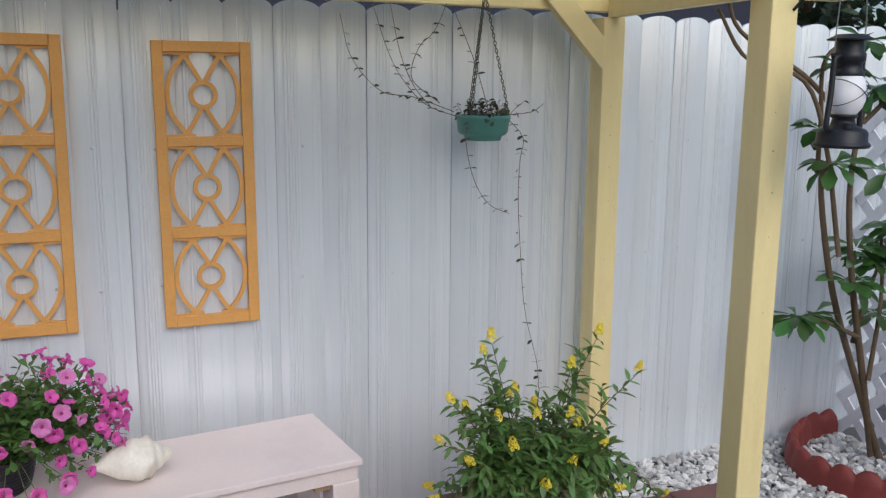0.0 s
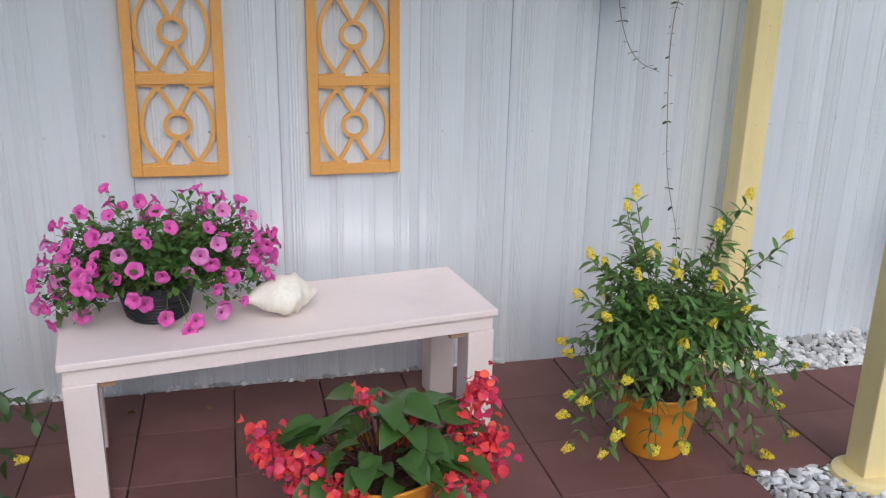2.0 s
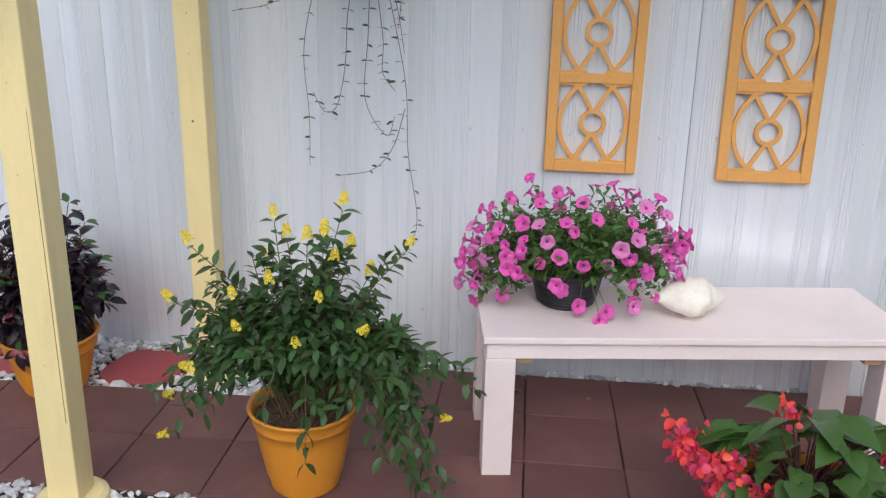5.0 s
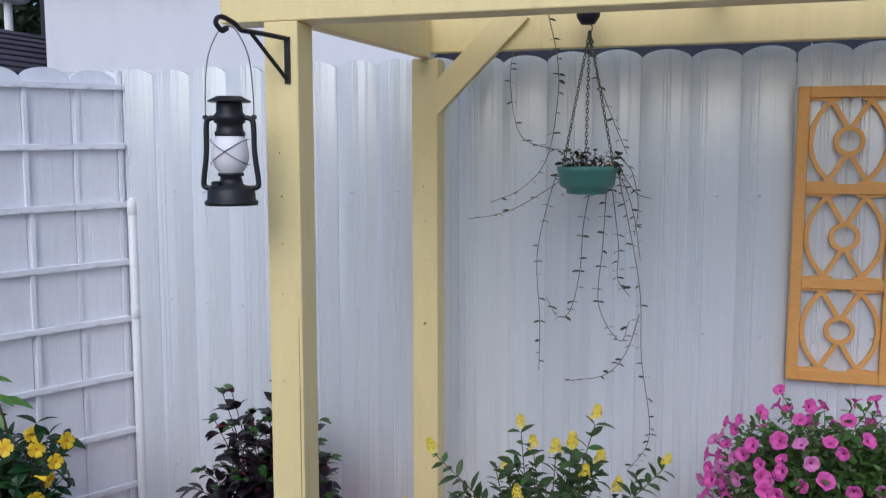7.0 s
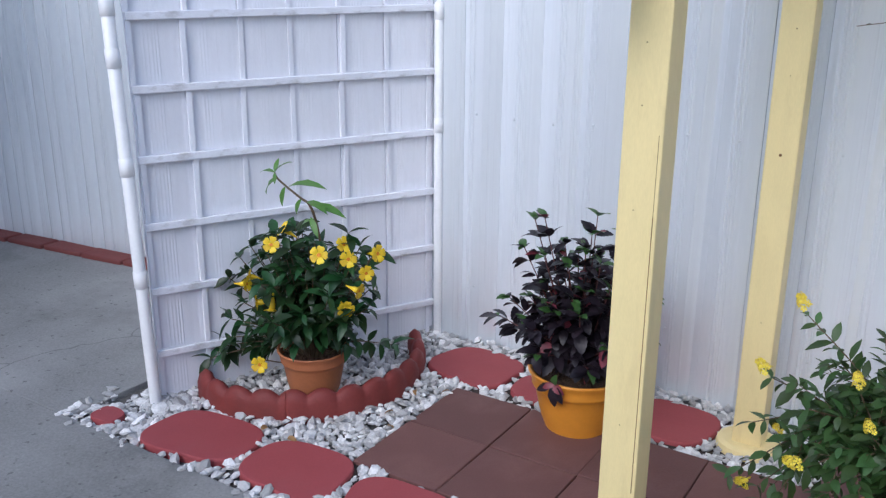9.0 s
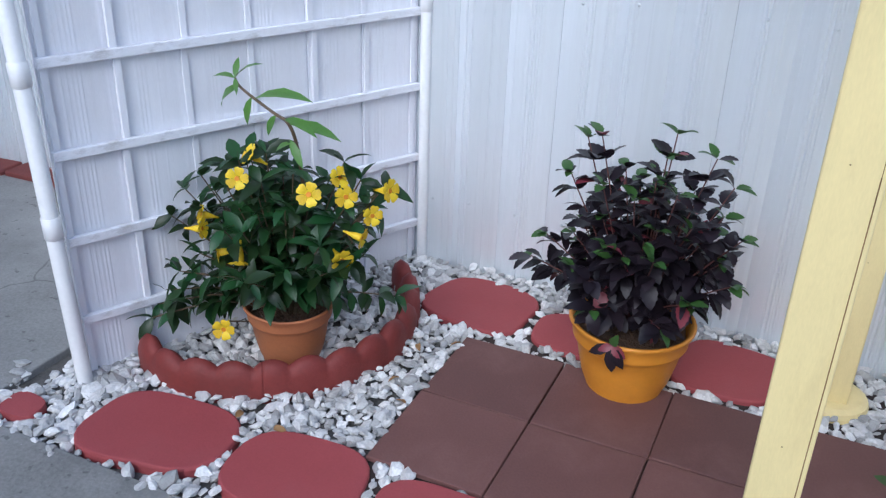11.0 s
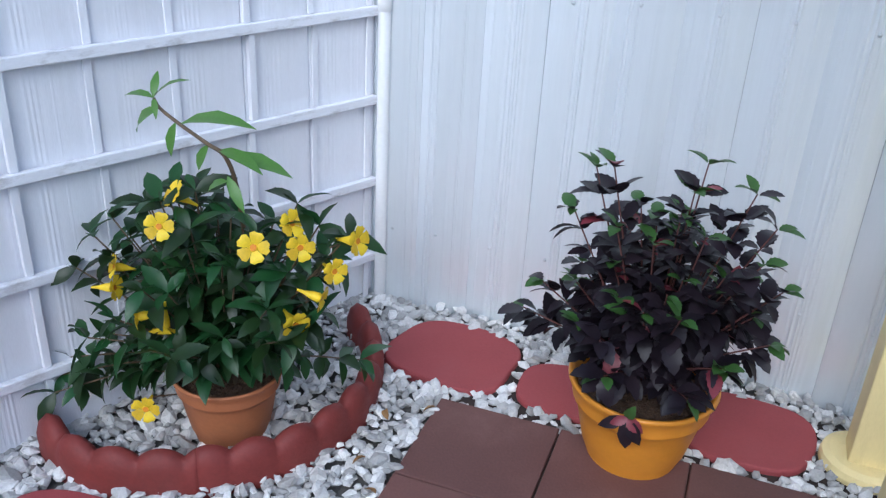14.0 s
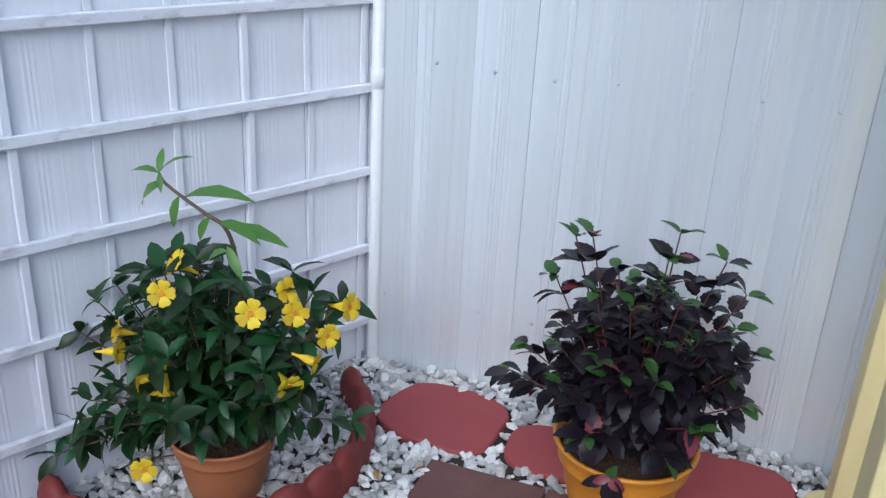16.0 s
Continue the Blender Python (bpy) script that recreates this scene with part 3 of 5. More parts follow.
# ---- bench ----
BA = Vector((-0.238, 2.506, 0))
BANG = math.degrees(math.atan2(2.675 - 2.506, 1.049 + 0.238))
bench = thing("bench", (BA.x, BA.y, 0), "pale pink painted wooden bench with square legs", "bench", turn=BANG)
BL, BW, BH = 1.30, 0.445, 0.471
part("top", boxed(0, 0, BH - 0.022, BL, BW, BH, 0.003), M_BENCH, bench)
part("apron", boxed(0.012, 0.012, BH - 0.072, BL - 0.012, 0.03, BH - 0.0225, 0.002), M_BENCH, bench)
part("apron", boxed(0.012, BW - 0.03, BH - 0.072, BL - 0.012, BW - 0.012, BH - 0.0225, 0.002), M_BENCH, bench)
for ax in (0.012, BL - 0.03):
    part("end_rail", boxed(ax, 0.031, BH - 0.072, ax + 0.018, BW - 0.031, BH - 0.0225, 0.002), M_BENCH, bench)
for ax in (0.008, BL - 0.098):
    for ay in (0.008, BW - 0.098):
        part("leg", boxed(ax, ay, 0, ax + 0.09, ay + 0.09, BH - 0.0725, 0.003), M_BENCH, bench)

for ax in (0.1, BL - 0.15):
    for ay in (0.031, BW - 0.061):
        part("corner_block", boxed(ax, ay, BH - 0.095, ax + 0.05, ay + 0.03, BH - 0.0225, 0.002), M_RAW, bench, "bare tan wooden corner block")

# ---- fretwork wall panels ----


def ring(geo, cx, cz, rx, rz, w, y0, y1, n=36, a0=0.0, a1=2 * math.pi):
    vs, fs = geo
    base = len(vs)
    for i in range(n + 1):
        a = a0 + (a1 - a0) * i / n
        for k, y in ((1, y0), (-1, y0), (-1, y1), (1, y1)):
            vs.append((cx + (rx + k * w / 2) * math.cos(a), y, cz + (rz + k * w / 2) * math.sin(a)))
    for i in range(n):
        for k in range(4):
            a, b = base + i * 4 + k, base + i * 4 + (k + 1) % 4
            fs.append((a, b, b + 4, a + 4))


def bar(g, pts, half, depth, n):
    """A flat curved strip in the x-z plane."""
    pts = curve_points(pts, n)
    base = len(g[0])
    for i, p in enumerate(pts):
        d = (pts[min(i + 1, n)] - pts[max(i - 1, 0)]).normalized()
        nrm = Vector((-d.z, 0, d.x)) * half
        for s, y in ((-1, -depth), (1, -depth), (1, depth), (-1, depth)):
            q = p + nrm * s
            g[0].append((q.x, y, q.z))
    for i in range(n):
        for k in range(4):
            a, b = base + i * 4 + k, base + i * 4 + (k + 1) % 4
            g[1].append((a, b, b + 4, a + 4))


def fret_panel(x, z, lean):
    W, Hh = 0.318, 0.962
    th = thing("fretwork_panel", (x, fence_y(x) - 0.03, z), "amber painted wooden fretwork panel on the fence", "wall panel", "fretwork panels on the fence")
    th.matrix_basis = pose(x, fence_y(x) - 0.032, z, 0, lean, 0)
    for sx in (-1, 1):
        part("stile", boxed(min(sx * W / 2, sx * (W / 2 - 0.036)), -0.012, 0, max(sx * W / 2, sx * (W / 2 - 0.036)), 0.012, Hh, 0.003), M_PANEL, th)
    iw = W / 2 - 0.036
    for z0, hh in ((0, 0.036), (0.309, 0.032), (0.618, 0.032), (Hh - 0.036, 0.036)):
        part("rail", boxed(-iw, -0.0115, z0, iw, 0.0115, z0 + hh, 0.002), M_PANEL, th)
    for z0, z1 in ((0.036, 0.309), (0.341, 0.618), (0.65, Hh - 0.036)):
        g = ([], [])
        c, h2 = (z0 + z1) / 2, (z1 - z0) / 2
        ring(g, 0, c, 0.04, 0.04, 0.014, -0.0065, 0.0065)
        for sx in (-1, 1):
            bar(g, [(sx * 0.03, 0, c + h2 - 0.001), (sx * 0.058, 0, c + h2 * 0.92), (sx * 0.1, 0, c + h2 * 0.5), (sx * 0.115, 0, c), (sx * 0.1, 0, c - h2 * 0.5), (sx * 0.058, 0, c - h2 * 0.92), (sx * 0.03, 0, c - h2 + 0.001)], 0.0072, 0.006, 24)
            for sz in (-1, 1):
                bar(g, [(sx * 0.1, 0, c + sz * (h2 - 0.001)), (sx * 0.062, 0, c + sz * h2 * 0.94), (sx * 0.034, 0, c + sz * h2 * 0.66), (sx * 0.007, 0, c + sz * 0.044)], 0.0072, 0.0048 if sx > 0 else 0.0053, 12)
                bar(g, [(sx * 0.1, 0, c + sz * (h2 - 0.003)), (sx * 0.122, 0, c + sz * (h2 - 0.004))], 0.004, 0.0043, 4)
        part("fretwork", g, M_PANEL, th)
    for sx in (-1, 1):
        part("hanger_wire", tube([(sx * 0.12, 0, Hh - 0.02), (sx * 0.121, 0.012, Hh + 0.07), (sx * 0.122, 0.03, Hh + 0.14)], 0.002), M_WHITE, th)
    return th


fret_panel(0.080, 0.814, 0.3)
fret_panel(0.674, 0.804, -0.3)


# ---- pots and plants ----
def pot(name, at, label, mat, r, h, base, rim=0.03, group="", soil=0.03, category="planter", turn=0):
    t = thing(name, at, label, category, group, turn)
    prof = [(base * 0.94, 0.0), (base, 0.006), (base * 1.0, 0.012), (base + (r * 0.88 - base) * 0.34, h * 0.22), (base + (r * 0.88 - base) * 0.62, h * 0.45), (base + (r * 0.88 - base) * 0.85, h * 0.68), (r * 0.885, h - rim * 1.75),
            (r * 0.905, h - rim * 1.68), (r * 0.915, h - rim * 1.55), (r * 0.915, h - rim * 1.4), (r * 0.93, h - rim * 0.9), (r * 0.96, h - rim * 0.5), (r * 0.995, h - rim * 0.28), (r, h - 0.005), (r * 0.985, h), (r * 0.93, h - 0.003), (r * 0.895, h - 0.02), (r * 0.86, h - soil - 0.02)]
    part("pot", lathe(prof, 48), mat, t, smooth=True)
    part("pot_base", lathe([(0.0005, 0.002), (base * 0.94, 0.001)], 32), mat, t)
    rg = random.Random(int(r * 1e4 + at[0] * 100))
    g = ([], [])
    n = 14
    g[0].append((0, 0, h - soil))
    for k in range(1, 5):
        for j in range(n):
            a = 6.283 * j / n
            g[0].append((r * 0.87 * k / 4 * math.cos(a), r * 0.87 * k / 4 * math.sin(a), h - soil + rg.uniform(-0.006, 0.006)))
    for j in range(n):
        g[1].append((0, 1 + j, 1 + (j + 1) % n))
        for k in range(3):
            g[1].append((1 + k * n + j, 1 + (k + 1) * n + j, 1 + (k + 1) * n + (j + 1) % n, 1 + k * n + (j + 1) % n))
    for _ in range(130):
        a, q = rg.uniform(0, 6.28), r * 0.84 * math.sqrt(rg.random())
        c = Vector((q * math.cos(a), q * math.sin(a), h - soil + rg.uniform(0.0, 0.006)))
        m = Matrix.Translation(c) @ pose(0, 0, 0, rg.uniform(0, 360), rg.uniform(0, 360), rg.uniform(0, 360))
        s = rg.uniform(0.003, 0.008)
        b = len(g[0])
        for v in ((1, 0, -0.7), (-1, 0, -0.7), (0, 1, 0.7), (0, -1, 0.7)):
            g[0].append(tuple(m @ (Vector(v) * s)))
        for f in ((0, 1, 2), (0, 3, 1), (0, 2, 3), (1, 3, 2)):
            g[1].append(tuple(b + q2 for q2 in f))
    part("soil", g, M_SOIL, t)
    return t


def bent(p0, p1, rise, n=7):
    """A stem that leaves p0 upwards and bends over to p1."""
    p0, p1 = Vector(p0), Vector(p1)
    mid = p0.lerp(p1, 0.5) + Vector((0, 0, rise))
    return curve_points([p0, p0.lerp(mid, 0.55) + Vector((0, 0, rise * 0.25)), mid, p1], n)


def five_petals(r, cup, width, n=5, geo=None, notch=True):
    """An open flower that faces +z."""
    vs, fs = geo if geo else ([], [])
    for k in range(n):
        a = 6.283 * k / n
        b = len(vs)
        ca, sa = math.cos(a), math.sin(a)
        for rad, half, z in ((0.12 * r, 0.06 * r, -cup), (0.5 * r, width * 0.75 * r, -cup * 0.15), (0.85 * r, width * r, 0.06 * r), (1.0 * r if notch else 1.05 * r, width * 0.5 * r, 0.02 * r)):
            for q in (-1, 0, 1):
                rr = rad * (0.95 if q == 0 and rad > 0.95 * r else 1)
                vs.append((ca * rr - sa * half * q, sa * rr + ca * half * q, z + (0.04 * r if q == 0 else 0)))
        for i in range(3):
            for q in (0, 1):
                c = b + i * 3 + q
                fs.append((c, c + 1, c + 4, c + 3))
    return vs, fs


def share(name, data, parent, m):
    o = new(name, data)
    o.parent = parent
    o.matrix_basis = m
    return o


def stored(name, geo, mats, smooth=True):
    """A mesh for many alike parts."""
    me = bpy.data.meshes.new(name)
    me.from_pydata(geo[0], [], geo[1])
    for mm in mats:
        me.materials.append(mm)
    for p in me.polygons:
        p.use_smooth = smooth
    return me


def merged(a, b, geo_mats):
    """Two geometries as one mesh with two materials."""
    me = bpy.data.meshes.new("flower")
    vs = a[0] + b[0]
    fs = a[1] + [tuple(i + len(a[0]) for i in f) for f in b[1]]
    me.from_pydata(vs, [], fs)
    for mm in geo_mats:
        me.materials.append(mm)
    for i, p in enumerate(me.polygons):
        p.use_smooth = True
        p.material_index = 0 if i < len(a[1]) else 1
    return me


def disc(r, z, n=8):
    return [(0, 0, z)] + [(r * math.cos(6.283 * k / n), r * math.sin(6.283 * k / n), z) for k in range(n)], [(0, 1 + k, 1 + (k + 1) % n) for k in range(n)]


# yellow thryallis: lance leaves in pairs, flower spikes at the tips
def spike(seed):
    rg = random.Random(seed)
    g = ([], [])
    for k in range(15):
        z = 0.004 + 0.034 * k / 14
        a = 2.4 * k
        rad = 0.016 * (1 - 0.55 * k / 14)
        d = Vector((math.cos(a), math.sin(a), 0.5 + rg.uniform(-0.3, 0.4))).normalized()
        p = Vector((math.cos(a) * rad, math.sin(a) * rad, z))
        m = facing(p, d, 0) @ pose(0, 0, 0, -90)
        part_geo = five_petals(0.0085, 0.001, 0.42)
        b = len(g[0])
        g[0].extend(tuple(m @ Vector(v)) for v in part_geo[0])
        g[1].extend(tuple(i + b for i in f) for f in part_geo[1])
    return g


SPIKES = [stored("flower_head", spike(k), [M_LEMON]) for k in range(3)]


def thryallis(t, seed, soil_z, stems, flowers, leaf_mat, broad=0.36, size=1.0):
    """Bush in pot t. stems: (x, y, z) tips in the pot's frame; flowers: share of tips that carry a spike."""
    rg = random.Random(seed)
    stalks, leaves = ([], []), ([], [])
    for i, tip in enumerate(stems):
        tip = Vector(tip)
        base = Vector((tip.x * 0.13 + rg.uniform(-0.03, 0.03), tip.y * 0.13 + rg.uniform(-0.03, 0.03), soil_z))
        hang = max(0.0, 0.3 - (tip.z - soil_z))
        pts = bent(base, tip, 0.05 + hang * 0.45 + 0.06 * (Vector((tip.x, tip.y)).length > 0.2), 12)
        tube(pts, 0.0032, 5, 0.4, stalks)
        length = sum((b - a).length for a, b in zip(pts, pts[1:]))
        n = max(5, int(length / 0.03))
        for k in range(n):
            s = 0.22 + 0.78 * k / (n - 1)
            f = s * 12
            a = min(int(f), 11)
            p = pts[a].lerp(pts[a + 1], f - a)
            d = (pts[a + 1] - pts[a]).normalized()
            roll = k * 90 + rg.uniform(-25, 25)
            side = d.cross(Vector((0.3, 0.5, 0.8))).normalized()
            for sg in (0, 180):
                out = Matrix.Rotation(radians(roll + sg), 3, d) @ side
                way = (out * 1.0 + d * rg.uniform(0.35, 0.9) + Vector((0, 0, rg.uniform(-0.25, 0.2)))).normalized()
                ln = size * rg.uniform(0.036, 0.062) * (0.7 + 0.5 * math.sin(math.pi * min(1, 0.15 + s * 0.75)))
                leaf(leaves, facing(p, way, rg.uniform(-25, 25)), ln, ln * broad * rg.uniform(0.85, 1.15), rg.uniform(0.1, 0.45), 0.12, "lance")
            if rg.random() < 0.35 and s < 0.85:
                w = (side + d + Vector((0, 0, 0.3))).normalized()
                w = Matrix.Rotation(radians(rg.uniform(0, 360)), 3, d) @ w
                e = p + w * rg.uniform(0.05, 0.1)
                tube([p, p.lerp(e, 0.5), e], 0.0016, 4, 0.5, stalks)
                for q in range(7):
                    lp = p.lerp(e, 0.3 + 0.7 * q / 6)
                    ww = (Matrix.Rotation(radians(q * 137), 3, w) @ w.cross(Vector((0.2, 0.9, 0.3))).normalized() + w * 0.7).normalized()
                    ln = size * rg.uniform(0.03, 0.055)
                    leaf(leaves, facing(lp, ww, rg.uniform(-25, 25)), ln, ln * broad, rg.uniform(0.1, 0.4), 0.12, "lance")
        if i in flowers:
            d = (pts[-1] - pts[-3]).normalized()
            d = (d + Vector((0, 0, 0.8))).normalized()
            q = d.to_track_quat("Z", "Y").to_matrix().to_4x4()
            share("flower_head", SPIKES[i % 3], t, Matrix.Translation(pts[-1] + d * 0.018) @ q @ Matrix.Scale(rg.uniform(0.72, 1.0), 4))
    tagged(part("branchwork", stalks, M_STEM, t), kind="stuff")
    tagged(part("leaves", leaves, leaf_mat, t, smooth=True), kind="stuff")


def tips(seed, n, rx, ry, z0, z1, power=0.5, skew=(0, 0)):
    """Ends of stems over a rounded crown."""
    rg = random.Random(seed)
    out = []
    for k in range(n):
        a = k * 2.399 + rg.uniform(-0.2, 0.2)
        q = ((k + 0.5) / n) ** power
        z = z1 - (z1 - z0) * q ** 2.0 + rg.uniform(-0.05, 0.05)
        out.append((rx * q * math.cos(a) + skew[0] * q, ry * q * math.sin(a) + skew[1] * q, z))
    return out


gal_a = pot("flowering_shrub", (-0.752, 2.41, 0.012), "yellow flowering shrub in an orange plastic pot", M_POT_ORANGE, 0.162, 0.266, 0.1, group="potted yellow shrubs", category="potted plant")
T = tips(3, 46, 0.40, 0.28, 0.22, 0.74, 0.6)
T += [(-0.07, 0.02, 0.80), (0.13, -0.02, 0.85), (0.30, 0.0, 0.74), (-0.30, 0, 0.72), (0.06, 0.05, 0.74), (0.46, -0.02, 0.42), (0.36, -0.12, 0.10), (0.42, -0.1, 0.02), (0.3, -0.1, 0.16), (-0.35, -0.1, 0.2), (0.5, 0.0, 0.34), (0.33, -0.08, 0.3), (0.38, -0.1, 0.2), (0.43, -0.12, 0.12), (0.36, -0.14, 0.07), (0.26, -0.16, 0.2), (-0.4, 0.05, 0.4), (-0.42, -0.05, 0.3), (-0.36, 0.0, 0.55)]
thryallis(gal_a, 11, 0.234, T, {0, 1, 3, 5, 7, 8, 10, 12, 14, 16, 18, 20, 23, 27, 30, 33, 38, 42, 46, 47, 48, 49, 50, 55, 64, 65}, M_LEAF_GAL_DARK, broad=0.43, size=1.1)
gal_b = pot("flowering_shrub", (1.55, 2.51, 0.012), "yellow flowering shrub in an orange pot by the bench", M_POT_ORANGE, 0.148, 0.238, 0.095, group="potted yellow shrubs", category="potted plant")
T = tips(8, 30, 0.38, 0.27, 0.14, 0.64, 0.62)
T += [(-0.26, 0.0, 0.66), (-0.2, 0.02, 0.62), (-0.3, -0.03, 0.55), (-0.16, 0.0, 0.80), (-0.12, 0.03, 0.83), (-0.14, 0.0, 0.7), (-0.22, -0.2, 0.2), (-0.15, -0.24, 0.17), (-0.05, -0.26, 0.18), (0.05, -0.26, 0.2), (-0.28, -0.1, 0.26), (-0.12, -0.2, 0.3), (0.0, -0.2, 0.32), (-0.24, -0.16, 0.12), (0.27, 0.06, 0.8), (0.14, 0.0, 0.72), (0.42, 0.05, 0.66), (0.38, -0.05, 0.14), (0.42, -0.1, 0.06), (0.3, -0.14, 0.03), (0.5, 0.0, 0.24), (-0.34, -0.1, 0.22), (-0.33, -0.12, 0.12), (0.2, -0.2, 0.03)]
thryallis(gal_b, 12, 0.205, T, set(range(1, 56)) - {35, 37, 39, 41}, M_LEAF_GAL, broad=0.33, size=1.2)

# pink petunias in a ridged bowl on the bench
petunia = pot("petunia_bowl", (0.005, 2.83, 0.4715), "pink petunias overflowing a ridged black bowl", M_POT_BLACK, 0.125, 0.125, 0.085, rim=0.015, category="potted plant")
for k in range(9):
    z = 0.012 + 0.0105 * k
    r0 = 0.0865 + (0.113 - 0.0865) * min(1, (z / 0.1) ** 0.8)
    part("ridge", lathe([(r0 - 0.002, z - 0.003), (r0 + 0.002, z), (r0 - 0.002, z + 0.003)], 40), M_POT_BLACK, petunia, smooth=True)
def funnel(r, cup, ruffle, seed):
    """A trumpet with five soft lobes that faces +z."""
    rg = random.Random(seed)
    ph = rg.uniform(0, 6)
    vs, fs = [], []
    n = 30
    rings = ((0.16, -cup), (0.34, -cup * 0.45), (0.62, -cup * 0.05), (0.86, 0.05 * r), (1.0, -0.02 * r))
    for k, (rad, z) in enumerate(rings):
        for j in range(n):
            a = 6.283 * j / n
            lobe = 1 - 0.13 * (rad ** 2) * abs(math.cos(2.5 * a)) ** 5
            wav = ruffle * r * rad ** 2 * (math.sin(5 * a + ph) * 0.5 + math.sin(9 * a + 2 * ph) * 0.35)
            vs.append((r * rad * lobe * math.cos(a), r * rad * lobe * math.sin(a), z + wav))
    for k in range(len(rings) - 1):
        for j in range(n):
            q = (j + 1) % n
            fs.append((k * n + j, k * n + q, (k + 1) * n + q, (k + 1) * n + j))
    tube_v, tube_f = lathe([(0.003, -cup - 0.022), (0.0045, -cup - 0.008), (r * 0.16, -cup)], n)
    b = len(vs)
    return vs + tube_v, fs + [tuple(i + b for i in f) for f in tube_f]


PET = [merged(funnel(0.0255, 0.011, 0.16, k), disc(0.0052, -0.009, 12), [mm, M_THROAT]) for k, mm in enumerate((M_PINK, M_PINK, M_PINK_PALE, M_PINK, M_PINK_PALE))]


def petunias(t):
    rg = random.Random(21)
    stalks, leaves = ([], []), ([], [])
    for k in range(215):
        a = k * 2.399
        q = math.sqrt((k + 0.5) / 215)
        el = (1 - q) * 1.45 - 0.34
        d = Vector((math.cos(a) * math.cos(el), math.sin(a) * math.cos(el), math.sin(el)))
        kx = rg.uniform(0.8, 1.06)
        lop = 0.012
        tip = Vector((d.x * 0.345 * kx + lop, d.y * 0.21 * kx, 0.14 + d.z * 0.295 * kx + 0.03 * d.x))
        if tip.y < -0.04 and tip.z < 0.13 and abs(tip.x) < 0.17:
            tip.z = 0.16 + rg.uniform(0, 0.06)
        pts = bent((d.x * 0.05, d.y * 0.05, 0.1), tip, 0.05, 8)
        tube(pts, 0.0018, 4, 0.6, stalks)
        for j in range(26):
            s = 0.18 + 0.8 * j / 26
            f = s * 8
            i = min(int(f), 7)
            p = pts[i].lerp(pts[i + 1], f - i)
            w = Vector((rg.gauss(0, 1), rg.gauss(0, 1), rg.gauss(0.1, 0.8)))
            ln = rg.uniform(0.022, 0.046)
            leaf(leaves, facing(p, w, rg.uniform(-40, 40)), ln, ln * 0.5, rg.uniform(0.1, 0.4), 0.1, "spoon")
        if rg.random() < (0.35 if d.z < -0.08 else 0.85 if abs(d.x) > 0.45 or d.z > 0.55 else 0.42):
            face = (d + Vector((rg.gauss(0, 0.45), -0.35 + rg.gauss(0, 0.45), rg.gauss(0.1, 0.4)))).normalized()
            m = Matrix.Translation(tip + d * 0.012) @ face.to_track_quat("Z", "Y").to_matrix().to_4x4() @ pose(0, 0, 0, 0, 0, rg.uniform(0, 72)) @ Matrix.Scale(rg.uniform(0.7, 1.1), 4)
            share("flower", PET[rg.choice((0, 1, 3, 0, 1, 3, 2, 4))], t, m)
    for ex, ey, ez in ((-0.02, -0.14, 0.09), (0.035, -0.15, 0.045), (0.1, -0.17, 0.01), (0.12, -0.16, 0.035), (0.2, -0.14, 0.06), (-0.2, -0.1, 0.05)):
        tube(bent((0.05, -0.08, 0.12), (ex, ey, ez), 0.03, 8), 0.0018, 4, 0.7, stalks)
        share("flower", PET[0], t, Matrix.Translation((ex, ey, ez)) @ pose(0, 0, 0, 75, 0, 20))
    tagged(part("branchwork", stalks, M_STEM_GREEN, t), kind="stuff")
    tagged(part("leaves", leaves, M_LEAF_PET, t, smooth=True), kind="stuff")


petunias(petunia)


# conch shell on the bench
def conch():
    t = thing("conch_shell", (0.378, 2.76, 0.4715), "cream white conch shell lying on the bench", "shell", turn=8)
    vs, fs = [], []
    ns, nr = 60, 22
    for i in range(ns + 1):
        s = i / ns
        turns = s * 3.2 * 2 * math.pi
        x = -0.118 + 0.228 * s
        body = 0.011 + 0.055 * math.sin(0.5 * math.pi * min(1, s / 0.62)) ** 1.25
        spire = 0.046 * max(0.0, (1 - s) / 0.29) ** 0.75 + 0.004 + 0.003 * abs(math.sin((1 - s) * 28))
        r = (body ** -9 + spire ** -9) ** (-1 / 9)
        for j in range(nr):
            a = 2 * math.pi * j / nr
            knob = 1 + (0.36 * max(0, math.cos(a * 4 + 0.6)) ** 3 * math.exp(-((s - 0.7) / 0.07) ** 2) + 0.05 * math.sin(a * 2 + s * 22))
            flare = 1 + 0.3 * max(0, math.cos(a + 2.2)) ** 2 * math.sin(math.pi * min(1, s / 0.7)) * max(0.0, min(1.0, (0.78 - s) / 0.2))
            vs.append((x, r * knob * flare * math.cos(a) * 1.05, 0.05 + r * knob * math.sin(a) * 0.95))
    for i in range(ns):
        for j in range(nr):
            k = (j + 1) % nr
            fs.append((i * nr + j, i * nr + k, (i + 1) * nr + k, (i + 1) * nr + j))
    fs.append(tuple(range(nr)))
    fs.append(tuple(ns * nr + j for j in reversed(range(nr))))
    low = min(v[2] for v in vs)
    vs = [(x, y, z - low) for x, y, z in vs]
    part("shell", (vs, fs), M_SHELL, t, smooth=True)


conch()

# red begonia
begonia = pot("begonia_pot", (0.585, 2.165, 0.012), "red drooping begonia in an orange plastic pot", M_POT_ORANGE, 0.156, 0.272, 0.094, category="potted plant")


